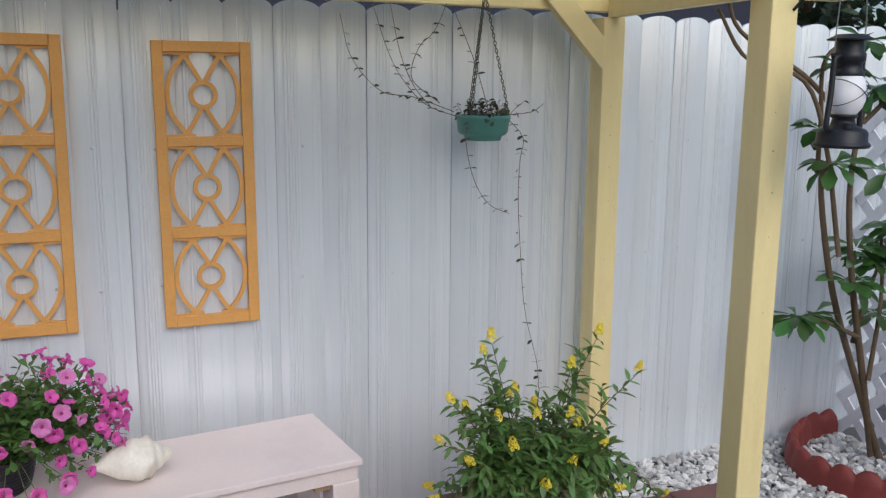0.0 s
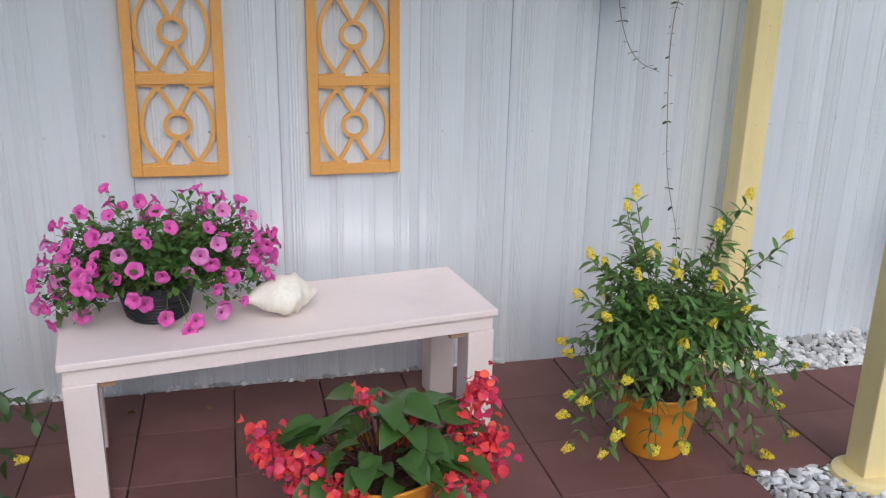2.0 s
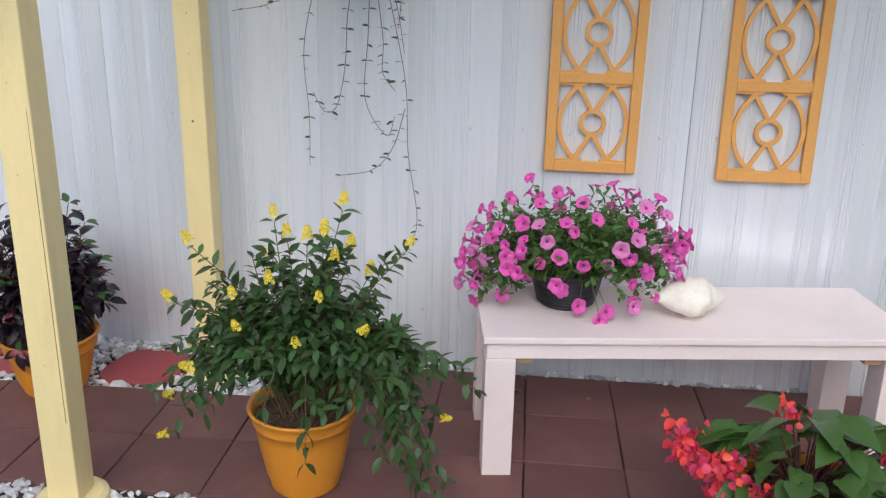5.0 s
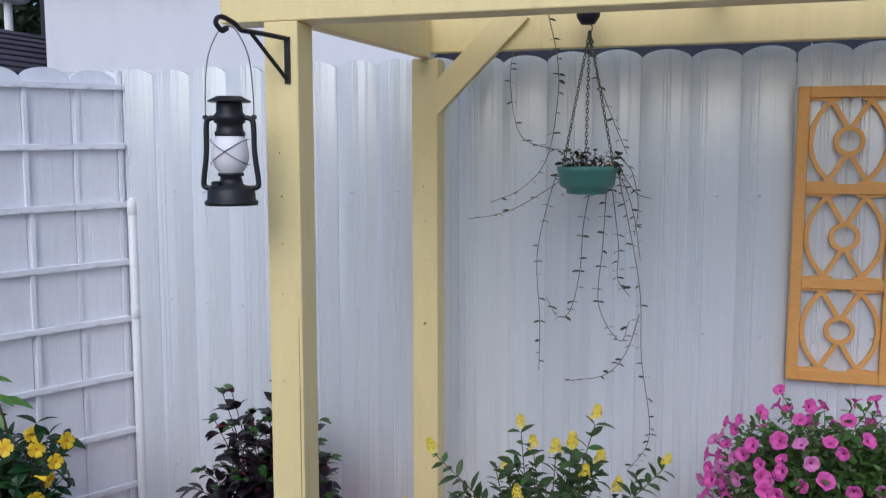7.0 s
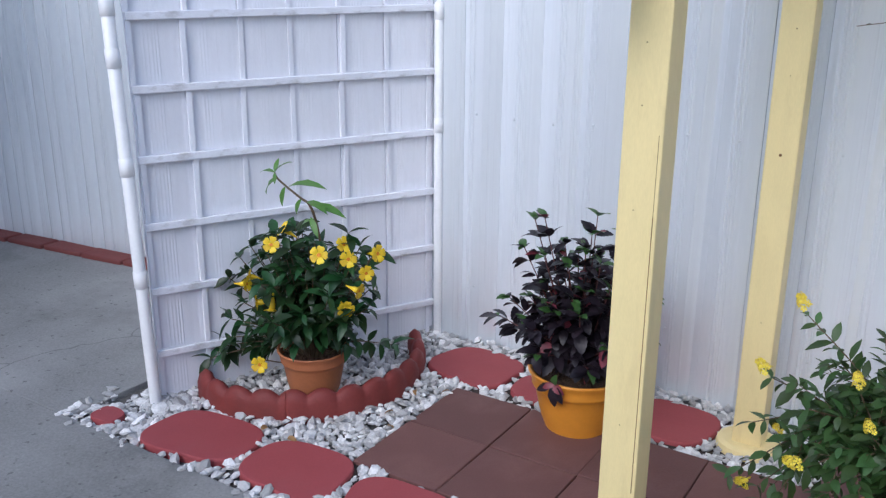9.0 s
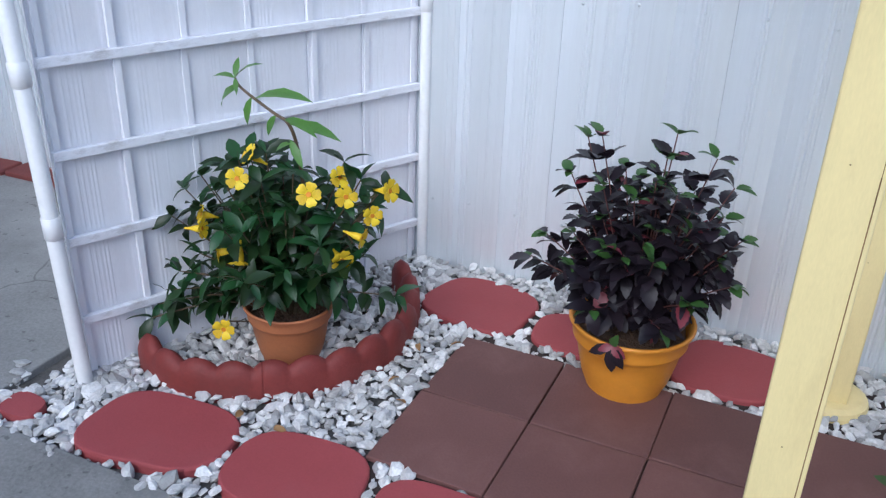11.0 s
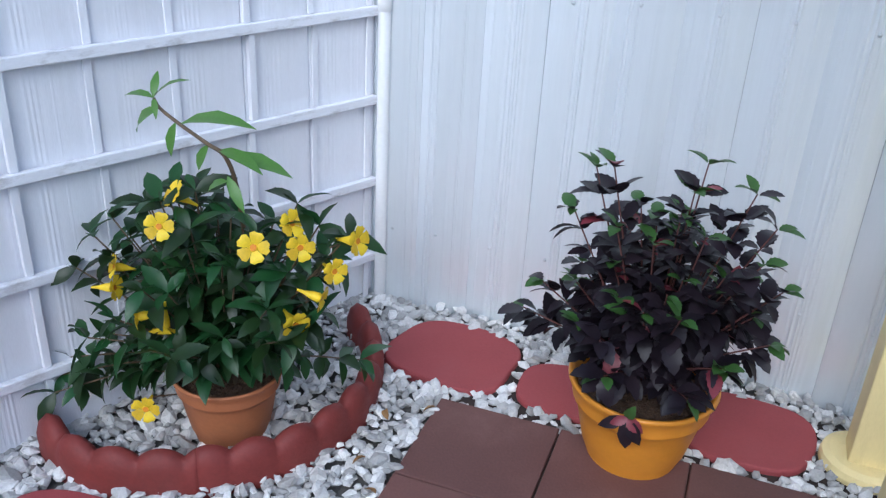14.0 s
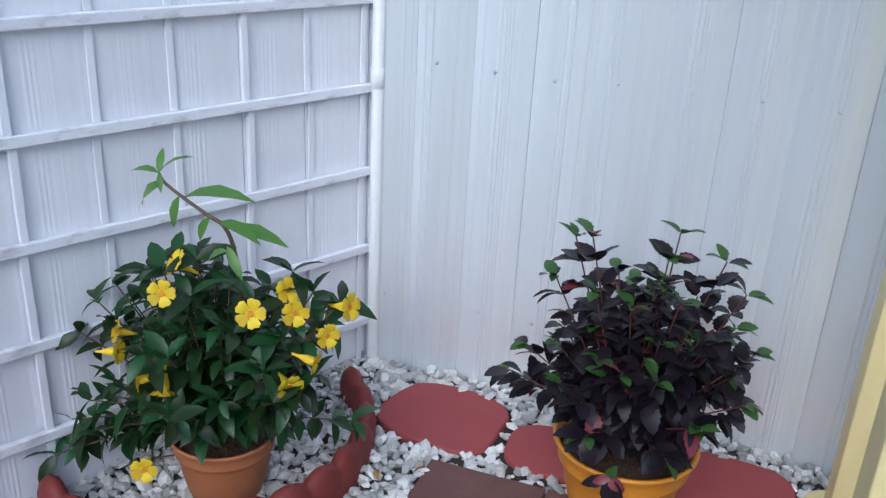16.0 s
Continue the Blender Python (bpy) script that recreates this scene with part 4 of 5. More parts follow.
def begonias(t):
    rg = random.Random(31)
    stalks, buds = ([], []), []
    big = stored("leaf", (lambda g: (leaf(g, Matrix.Identity(4), 1.0, 0.72, 0.42, 0.22, "heart"), g)[1])(([], [])), [M_LEAF_BEG])
    for k in range(56):
        a = k * 2.399 + rg.uniform(-0.3, 0.3)
        q = math.sqrt((k + 0.5) / 56)
        p = Vector((0.2 * q * math.cos(a), 0.17 * q * math.sin(a), 0.41 - 0.11 * q * q + rg.uniform(-0.05, 0.05)))
        tube(bent((p.x * 0.2, p.y * 0.2, 0.22), p, 0.02, 6), 0.0035, 5, 0.6, stalks)
        w = Vector((math.cos(a) + rg.gauss(0, 0.5), math.sin(a) - 0.1 + rg.gauss(0, 0.5), rg.uniform(-0.15, 0.35)))
        share("leaf", big, t, facing(p, w, rg.uniform(-25, 25)) @ Matrix.Scale(rg.uniform(0.075, 0.12) if p.y < -0.08 else rg.uniform(0.1, 0.155), 4))
    for k in range(16):
        p = Vector((rg.uniform(-0.13, 0.13), rg.uniform(-0.13, -0.07), rg.uniform(0.27, 0.35)))
        share("leaf", big, t, facing(p, (rg.gauss(0, 0.8), -0.5, rg.uniform(0.1, 0.9)), rg.uniform(-30, 30)) @ Matrix.Scale(rg.uniform(0.06, 0.095), 4))
    g = ([], [])
    for k in range(32):
        w = Vector((rg.gauss(0, 1), rg.gauss(0, 1), rg.gauss(-0.5, 0.6))).normalized()
        leaf(g, facing(Vector((rg.gauss(0, 0.019), rg.gauss(0, 0.019), rg.gauss(0, 0.024))), w, rg.uniform(-80, 80)), rg.uniform(0.02, 0.036), rg.uniform(0.019, 0.03), 0.35, 0.28, "oval")
    cluster = stored("flower_head", g, [M_RED])
    spots = [(-0.32, -0.02, 0.34), (-0.27, -0.05, 0.32), (-0.24, -0.08, 0.26), (-0.20, -0.10, 0.22), (-0.22, -0.06, 0.34), (-0.15, -0.15, 0.25), (-0.09, -0.17, 0.265),
             (-0.15, -0.13, 0.29), (-0.04, 0.06, 0.42), (0.08, 0.04, 0.34), (0.17, -0.15, 0.27), (0.20, -0.13, 0.25), (0.22, -0.13, 0.26),
             (0.24, 0.00, 0.35), (0.30, -0.02, 0.32), (0.33, -0.03, 0.32), (0.31, -0.06, 0.27), (0.29, 0.02, 0.42), (0.30, 0.03, 0.45), (0.25, -0.05, 0.30), (-0.33, 0.03, 0.35)]
    for sx, sy, sz in spots:
        sx *= 0.9
        p = Vector((sx, sy, sz))
        tube(bent((sx * 0.2, sy * 0.2, 0.26), p, 0.05, 7), 0.0022, 4, 0.5, stalks)
        share("flower_head", cluster, t, Matrix.Translation(p) @ pose(0, 0, 0, rg.uniform(-40, 40), rg.uniform(-40, 40), rg.uniform(0, 360)) @ Matrix.Scale(rg.uniform(0.8, 1.2), 4))
    tagged(part("branchwork", stalks, M_STEM_RED, t), kind="stuff")


begonias(begonia)
petal = ([], [])
for k in range(3):
    leaf(petal, pose(0, 0, 0.004, 0, 0, 120 * k), 0.016, 0.014)
for fx, fy in ((0.36, 2.13), (0.78, 2.06), (-0.32, 2.33)):
    o = part("fallen_petal", ([*petal[0]], [*petal[1]]), M_RED)
    o.matrix_basis = pose(fx, fy, 0.014)
    tagged(o, "fallen red petal lying on the pavers", "petal", "fallen petals")

def unit_leaf(mat, ratio, droop, shape):
    g = ([], [])
    leaf(g, Matrix.Identity(4), 1.0, ratio, droop, 0.13, shape)
    return stored("leaf", g, [mat])


YOUNG, FRESH, BLUSH = unit_leaf(M_LEAF_LIME, 0.28, 0.4, "lance"), unit_leaf(M_LEAF_FRESH, 0.58, 0.3, "toothed"), unit_leaf(M_LEAF_PINK, 0.58, 0.35, "toothed")

# yellow allamanda in a terracotta pot
alla = pot("allamanda_pot", (-2.71, 2.6, 0.0), "yellow trumpet flowers on a glossy plant in terracotta", M_POT_TERRA, 0.13, 0.19, 0.082, rim=0.028, category="potted plant")


def trumpet():
    a = five_petals(0.027, 0.007, 0.48, notch=False)
    tubev, tubef = lathe([(0.0025, -0.055), (0.004, -0.04), (0.009, -0.022), (0.0105, -0.008), (0.006, -0.003)], 10)
    vs = a[0] + tubev
    fs = a[1] + [tuple(i + len(a[0]) for i in f) for f in tubef]
    return merged((vs, fs), disc(0.006, -0.002), [M_YPETAL, M_YTHROAT])


EXTRA = {40: (0.28, -0.07, 0.63), 43: (0.34, -0.07, 0.62), 46: (0.24, -0.08, 0.67), 49: (0.3, -0.06, 0.56), 52: (-0.2, -0.08, 0.55), 55: (-0.26, -0.08, 0.5), 58: (-0.3, -0.1, 0.42)}


def allamanda(t):
    rg = random.Random(41)
    stalks, leaves = ([], []), ([], [])
    for k in range(62):
        a = k * 2.399 + rg.uniform(-0.3, 0.3)
        q = math.sqrt((k + 0.5) / 62) * rg.uniform(0.78, 1.12)
        zt = 0.63 - 0.36 * q * q + rg.uniform(-0.07, 0.05)
        tip = Vector((0.33 * q * math.cos(a), 0.25 * q * math.sin(a) - 0.03, zt))
        if k in (59, 60, 61):
            tip = Vector((-0.35, -0.14 + 0.03 * (k - 60), 0.15 + 0.03 * (k - 60)))
        if k in EXTRA:
            tip = Vector(EXTRA[k])
        elif tip.y < -0.05 and abs(tip.x) < 0.22:
            tip.z = max(tip.z, 0.38)
        pts = bent((tip.x * 0.12, tip.y * 0.12, 0.15), tip, 0.04, 10)
        tube(pts, 0.0035, 5, 0.5, stalks)
        for j in range(7):
            s = 0.35 + 0.65 * j / 6
            f = s * 10
            i = min(int(f), 9)
            p = pts[i].lerp(pts[i + 1], f - i)
            d = (pts[i + 1] - pts[i]).normalized()
            for w in range(3 if j < 6 else 4):
                out = Matrix.Rotation(radians(w * 120 + j * 60 + rg.uniform(-20, 20)), 3, d) @ d.cross(Vector((0.3, 0.2, 0.9))).normalized()
                way = (out + d * rg.uniform(0.2, 0.8) + Vector((0, 0, rg.uniform(-0.2, 0.25)))).normalized()
                ln = rg.uniform(0.05, 0.094)
                leaf(leaves, facing(p, way, rg.uniform(-40, 40)), ln, ln * rg.uniform(0.36, 0.46), rg.uniform(0.15, 0.55), 0.16, "lance")
    sprout = curve_points([(0.07, 0.0, 0.5), (0.108, -0.08, 0.68), (0.103, -0.105, 0.75), (0.067, -0.105, 0.768), (0.009, -0.105, 0.797), (-0.032, -0.105, 0.821), (-0.045, -0.105, 0.84)], 24)
    tube(sprout, 0.0048, 6, 0.6, stalks)
    for bx, bz, ex, ez, dy in ((-0.045, 0.84, -0.12, 0.842, 0.0), (-0.045, 0.84, 0.011, 0.893, 0.0), (-0.045, 0.84, -0.05, 0.875, 0.02), (-0.045, 0.84, -0.02, 0.8, -0.03), (-0.036, 0.82, -0.142, 0.757, 0.0), (0.0, 0.8, -0.02, 0.712, -0.03),
                           (0.009, 0.797, 0.15, 0.85, 0.0), (0.07, 0.768, 0.03, 0.69, -0.02), (0.09, 0.76, 0.195, 0.76, -0.03), (0.105, 0.75, 0.235, 0.745, 0.02), (0.106, 0.71, 0.16, 0.65, -0.04), (0.106, 0.7, 0.03, 0.66, 0.0)):
        d = Vector((ex - bx, dy, ez - bz + 0.02))
        share("leaf", YOUNG, t, facing(Vector((bx, -0.105, bz)), d, rg.uniform(-12, 12), (0.3, -0.6, 0.7) if ez < bz - 0.03 else (0.12, -0.2, 0.97)) @ Matrix.Scale(d.length * 1.02, 4))
    fl = trumpet()
    for fx, fz, wx, wy, wz in ((-0.008, 0.608, 0.5, -0.8, 0.3), (-0.034, 0.64, -0.4, -0.5, 0.5), (0.196, 0.608, 0.4, -0.8, 0.3), (0.231, 0.629, 0.7, -0.4, 0.4), (0.246, 0.58, 0.6, -0.8, 0.1), (0.368, 0.621, 0.9, -0.2, 0.2), (0.319, 0.546, 0.7, -0.5, 0.1), (0.291, 0.48, 0.9, 0.1, -0.2), (0.231, 0.404, 0.7, -0.5, -0.1), (-0.095, 0.155, 0.4, -0.9, 0.1), (-0.128, 0.448, 0.9, 0.2, 0.1), (-0.207, 0.438, -0.5, -0.6, 0.3), (-0.089, 0.388, -0.8, -0.7, -0.1), (-0.021, 0.375, 0.1, -0.3, -0.9)):
        p = Vector((fx + 0.012, -0.105 - (0.085 if -0.2 < fx < 0.22 and fz < 0.62 else 0.0), fz + 0.012))
        m = Matrix.Translation(p) @ Vector((wx, wy, wz)).to_track_quat("Z", "Y").to_matrix().to_4x4() @ Matrix.Scale(rg.uniform(0.92, 1.12), 4)
        share("flower", fl, t, m)
        tube([m @ Vector((0, 0, -0.05)), Vector((fx * 0.85, -0.06, fz - 0.03)), Vector((fx * 0.6, 0.0, max(0.17, fz - 0.1)))], 0.002, 4, 1, stalks)
    tagged(part("branchwork", stalks, M_STEM, t), kind="stuff")
    tagged(part("leaves", leaves, M_LEAF_ALL, t, smooth=True), kind="stuff")


allamanda(alla)

# dark purple hibiscus in an orange pot
dark = pot("purple_hibiscus", (-1.81, 2.908, 0.0), "dark purple leaved shrub in an orange plastic pot", M_POT_ORANGE, 0.171, 0.222, 0.106, rim=0.035, category="potted plant")


def hibiscus(t):
    rg = random.Random(51)
    stalks, leaves = ([], []), ([], [])
    T = []
    for k in range(46):
        a = k * 2.399 + rg.uniform(-0.3, 0.3)
        q = math.sqrt((k + 0.5) / 46) * rg.uniform(0.85, 1.12)
        T.append((0.235 * q * math.cos(a), 0.2 * q * math.sin(a), 0.62 - 0.3 * q * q + rg.uniform(-0.07, 0.05)))
    T += [(-0.165, -0.04, 0.715), (-0.13, -0.04, 0.725), (0.05, -0.04, 0.76), (0.035, -0.04, 0.7), (0.15, -0.04, 0.715), (0.2, -0.04, 0.65), (-0.2, -0.04, 0.615), (0.24, -0.04, 0.52), (-0.25, -0.04, 0.43), (-0.285, -0.05, 0.36), (0.24, -0.05, 0.4), (0.19, -0.06, 0.58), (-0.1, -0.1, 0.62)]
    for k, tip in enumerate(T):
        tip = Vector(tip)
        pts = bent((tip.x * 0.15, tip.y * 0.15, 0.2), tip, 0.03, 10)
        tube(pts, 0.004, 5, 0.4, stalks)
        n = 9
        for j in range(n):
            s = 0.35 + 0.65 * j / (n - 1)
            f = s * 10
            i = min(int(f), 9)
            p = pts[i].lerp(pts[i + 1], f - i)
            d = (pts[i + 1] - pts[i]).normalized()
            for w in range(2 if j < 5 else (3 if j < 7 else 4)):
                out = Matrix.Rotation(radians(j * 137 + w * 170 + rg.uniform(-25, 25)), 3, d) @ d.cross(Vector((0.3, 0.2, 0.9))).normalized()
                way = (out + d * (rg.uniform(0.1, 0.6) if j < 6 else rg.uniform(0.5, 1.3)) + Vector((0, 0, rg.uniform(-0.4, 0.3)))).normalized()
                ln = rg.uniform(0.045, 0.078) if j < 6 else rg.uniform(0.046, 0.074)
                turn = facing(p + out * 0.004, way, rg.uniform(-25, 25))
                if j == n - 1 and rg.random() < 0.6:
                    share("leaf", FRESH, t, turn @ Matrix.Scale(rg.uniform(0.036, 0.056), 4))
                elif j > 4 and rg.random() < 0.03:
                    share("leaf", BLUSH, t, turn @ Matrix.Scale(ln, 4))
                else:
                    leaf(leaves, turn, ln, ln * rg.uniform(0.5, 0.68), rg.uniform(0.15, 0.6), 0.1, "toothed")
    for wx, wz, ln, me in ((-0.75, -0.35, 0.07, None), (0.1, -1, 0.085, None), (0.5, -0.75, 0.075, None), (0.7, -0.45, 0.05, BLUSH), (-0.4, -0.15, 0.04, BLUSH), (0.15, 0.5, 0.045, FRESH)):
        turn = facing(Vector((-0.01, -0.175, 0.225)), (wx, -0.3, wz), 0, (0, -1, 0.4))
        if me:
            share("leaf", me, t, turn @ Matrix.Scale(ln, 4))
        else:
            leaf(leaves, turn, ln, ln * 0.42, 0.3, 0.1, "lance")
    tagged(part("branchwork", stalks, M_STEM_RED, t), kind="stuff")
    tagged(part("leaves", leaves, M_LEAF_DARK, t, smooth=True), kind="stuff")


hibiscus(dark)


# ---- hanging baskets ----
def basket(x, z, top, seed, vines, label):
    rg = random.Random(seed)
    t = thing("hanging_basket", (x, 3.03, z), label, "hanging basket", "hanging baskets")
    part("bowl", lathe([(0.0005, 0.0), (0.062, 0.0), (0.066, 0.004), (0.067, 0.016), (0.08, 0.021), (0.089, 0.03), (0.094, 0.07), (0.098, 0.074), (0.099, 0.086), (0.096, 0.089), (0.09, 0.084), (0.086, 0.06), (0.0005, 0.06)], 40), M_POT_GREEN, t, smooth=True)
    for k in range(3):
        a = radians(100 + 120 * k)
        p0, p1 = Vector((0.093 * math.cos(a), 0.093 * math.sin(a), 0.085)), Vector((0, 0, top - z))
        n = int((p1 - p0).length / 0.013)
        g = ([], [])
        for i in range(n):
            c = p0.lerp(p1, (i + 0.5) / n)
            m = facing(c, p1 - p0, 90 * (i % 2))
            loop = [m @ Vector((0.0046 * math.cos(q * 1.0472), 0.0088 * math.sin(q * 1.0472), 0)) for q in range(7)]
            tube(loop, 0.0017, 4, 1, g)
        part("chain", g, M_CHAIN, t)
    part("hook", tube(curve_points([(0, 0, top - z - 0.01), (0.008, 0, top - z + 0.01), (0, 0, top - z + 0.03), (0, 0, top - z + 0.08)], 10), 0.002, 5), M_CHAIN, t)
    stalks, leaves = ([], []), ([], [])
    for v in vines:
        off = rg.uniform(-0.05, 0.05)
        pts = curve_points([(vx - x, off + 0.01 * math.sin(3 * i), vz - z) for i, (vx, vz) in enumerate(v)], max(12, 6 * len(v)))
        tube(pts, 0.0017, 5, 0.7, stalks)
        length = sum((b - a).length for a, b in zip(pts, pts[1:]))
        for k in range(int(length / 0.042)):
            f = (k + rg.uniform(0.2, 0.8)) / (length / 0.042) * (len(pts) - 1)
            i = min(int(f), len(pts) - 2)
            p = pts[i].lerp(pts[i + 1], f - i)
            for sg in (-1, 1):
                if rg.random() < 0.8:
                    ln = rg.uniform(0.016, 0.028)
                    leaf(leaves, facing(p, (sg, rg.uniform(-0.6, 0.6), rg.uniform(-0.5, 0.4)), rg.uniform(-40, 40)), ln, ln * 0.5, 0.2, 0.1)
    for k in range(34):
        a, q = rg.uniform(0, 6.28), 0.085 * math.sqrt(rg.random())
        p0 = Vector((q * math.cos(a), q * math.sin(a), 0.06))
        p1 = p0 + Vector((rg.gauss(0, 0.035) + 0.02, rg.gauss(0, 0.03), rg.uniform(0.03, 0.085)))
        tube(bent(p0, p1, 0.01, 5), 0.0015, 4, 0.6, stalks)
        for j in range(5):
            ln = rg.uniform(0.014, 0.03)
            leaf(leaves, facing(p0.lerp(p1, 0.4 + 0.15 * j), (rg.gauss(0, 1), rg.gauss(0, 1), rg.gauss(0, 0.6)), rg.uniform(-40, 40)), ln, ln * 0.55, 0.3, 0.1)
    tagged(part("trailing_growth", stalks, M_VINE, t), kind="stuff")
    tagged(part("leaves", leaves, M_LEAF_VINE, t, smooth=True), kind="stuff")


SIDE_VINES = (
    ((-0.64, 1.52), (-0.60, 1.45), (-0.57, 1.35), (-0.55, 1.22)),
    ((-0.63, 1.53), (-0.57, 1.44), (-0.52, 1.42)),
    ((-0.65, 1.50), (-0.62, 1.27), (-0.62, 1.16), (-0.58, 1.10)),
    ((-0.66, 1.50), (-0.67, 1.27), (-0.68, 1.07), (-0.61, 0.95), (-0.58, 1.02)),
    ((-0.62, 1.55), (-0.58, 1.50), (-0.56, 1.40), (-0.57, 1.30)))
basket(-0.724, 1.432, 1.95, 61, SIDE_VINES + (
    ((-0.85, 2.0), (-0.82, 1.86), (-0.817, 1.74), (-0.85, 1.55), (-0.93, 1.45), (-1.04, 1.40)),
    ((-0.73, 1.94), (-0.69, 1.78), (-0.634, 1.64), (-0.60, 1.56)),
    ((-0.82, 1.50), (-0.84, 1.46), (-0.89, 1.23), (-0.88, 1.00), (-0.88, 0.83)),
    ((-0.70, 1.50), (-0.73, 1.34), (-0.74, 1.18), (-0.77, 1.05), (-0.81, 1.03), (-0.85, 1.09)),
    ((-0.63, 1.52), (-0.62, 1.46), (-0.59, 1.33), (-0.55, 1.11), (-0.54, 0.89), (-0.51, 0.68), (-0.52, 0.59), (-0.58, 0.50)),
    ((-0.55, 1.04), (-0.59, 0.91), (-0.66, 0.83), (-0.79, 0.80)),
    ((-0.80, 1.52), (-0.81, 1.48), (-0.93, 1.40), (-1.02, 1.36), (-1.13, 1.34)),
    ((-0.80, 1.53), (-0.82, 1.57), (-0.95, 1.62), (-0.99, 1.79), (-0.98, 1.90))), "teal hanging basket trailing thin vines, on chains")
basket(1.605, 1.44, 1.95, 62, (
    ((1.51, 1.54), (1.36, 1.59), (1.24, 1.61), (1.14, 1.72), (1.10, 1.86)),
    ((1.52, 1.52), (1.40, 1.56), (1.32, 1.63), (1.26, 1.73), (1.20, 1.89)),
    ((1.43, 1.57), (1.33, 1.65), (1.35, 1.75), (1.41, 1.81), (1.45, 1.90)),
    ((1.40, 1.56), (1.34, 1.63), (1.29, 1.74), (1.26, 1.89)),
    ((1.53, 1.53), (1.52, 1.44), (1.55, 1.31), (1.61, 1.22), (1.69, 1.18)),
    ((1.61, 1.53), (1.55, 1.71), (1.47, 1.88)),
    ((1.68, 1.53), (1.78, 1.54), (1.83, 1.57)),
    ((1.69, 1.53), (1.77, 1.45), (1.76, 1.36), (1.76, 1.23), (1.77, 1.02), (1.80, 0.80), (1.85, 0.59), (1.87, 0.48))), "teal hanging basket with sparse vines, on chains")


# ---- lanterns on iron brackets ----
def lantern(x, y, z, post_x, post_y, big=1.0):
    t = thing("lantern", (x, y, z), "black hurricane lantern with a frosted globe", "lantern", "hurricane lanterns on the posts", turn=12)
    t.scale = (big, big, big)
    part("tank", lathe([(0.0005, 0), (0.06, 0), (0.063, 0.006), (0.061, 0.01), (0.056, 0.014), (0.055, 0.034), (0.05, 0.042), (0.028, 0.05), (0.024, 0.066), (0.03, 0.07), (0.03, 0.076), (0.0005, 0.076)], 36), M_IRON, t, smooth=True)
    part("globe", lathe([(0.026, 0.076), (0.037, 0.09), (0.043, 0.108), (0.043, 0.13), (0.038, 0.155), (0.032, 0.162)], 36), M_FROST, t, "frosted white glass globe", smooth=True)
    part("chimney", lathe([(0.034, 0.162), (0.036, 0.17), (0.031, 0.176), (0.03, 0.19), (0.036, 0.194), (0.036, 0.212), (0.031, 0.217), (0.03, 0.238), (0.029, 0.242)], 32), M_IRON, t, smooth=True)
    part("cap", lathe([(0.0005, 0.256), (0.03, 0.254), (0.05, 0.244), (0.05, 0.241), (0.0005, 0.241)], 32), M_IRON, t)
    for sg in (-1, 1):
        part("side_tube", tube(curve_points([(sg * 0.03, 0, 0.205), (sg * 0.048, 0, 0.203), (sg * 0.056, 0, 0.19), (sg * 0.058, 0, 0.12), (sg * 0.066, 0, 0.055), (sg * 0.06, 0, 0.042), (sg * 0.04, 0, 0.04)], 24), 0.0065, 8), M_IRON, t, smooth=True)
        part("bail_lug", lathe([(0.0005, -0.004), (0.006, -0.004), (0.006, 0.004), (0.0005, 0.004)], 10), M_IRON, t, pos=pose(sg * 0.058, 0, 0.206, 90, 0, 0))
        part("guard_wire", tube([(0.046 * math.cos(a) * sg, -0.046 * math.sin(a), 0.125 - 0.03 * math.cos(a) * 1.0) for a in [k * 0.2618 for k in range(13)]], 0.0011, 4), M_IRON, t)
    part("filler_cap", lathe([(0.012, 0.0), (0.012, 0.012), (0.0005, 0.014)], 14), M_IRON, t, pos=pose(-0.026, -0.028, 0.044))
    hook_z = 0.415
    part("bail", tube(curve_points([(-0.058, 0, 0.206), (-0.056, 0, 0.28), (-0.047, 0, 0.35), (-0.022, 0, hook_z - 0.012), (0, 0, hook_z), (0.022, 0, hook_z - 0.012), (0.047, 0, 0.35), (0.056, 0, 0.28), (0.058, 0, 0.206)], 40), 0.0016, 6), M_WIRE, t)
    top = z + hook_z * big
    b = thing("bracket", (post_x, post_y, top - 0.12), "black iron scroll bracket screwed to a yellow post", "bracket", "lantern brackets")
    d = Vector((x - post_x, y - post_y, 0))
    part("plate", boxed(-0.008, -0.004, 0, 0.008, 0.0, 0.115, 0.001), M_IRON, b)
    curl = [d * 0.78 + Vector((0, 0, 0.115)), d * 0.9 + Vector((0, 0, 0.13)), d * 1.1 + Vector((0, 0, 0.14)), d * 1.18 + Vector((0, 0, 0.125)), d * 1.08 + Vector((0, 0, 0.108)), d + Vector((0, 0, 0.117))]
    part("arm", tube([(0, -0.006, 0.11), d * 0.4 + Vector((0, 0, 0.114)), d * 0.78 + Vector((0, 0, 0.115))], 0.006, 6), M_IRON, b)
    part("scroll", tube(curve_points(curl, 20), 0.006, 6), M_IRON, b)
    part("stay", tube([(0, -0.006, 0.01), d * 0.62 + Vector((0, 0, 0.112))], 0.005, 6), M_IRON, b)


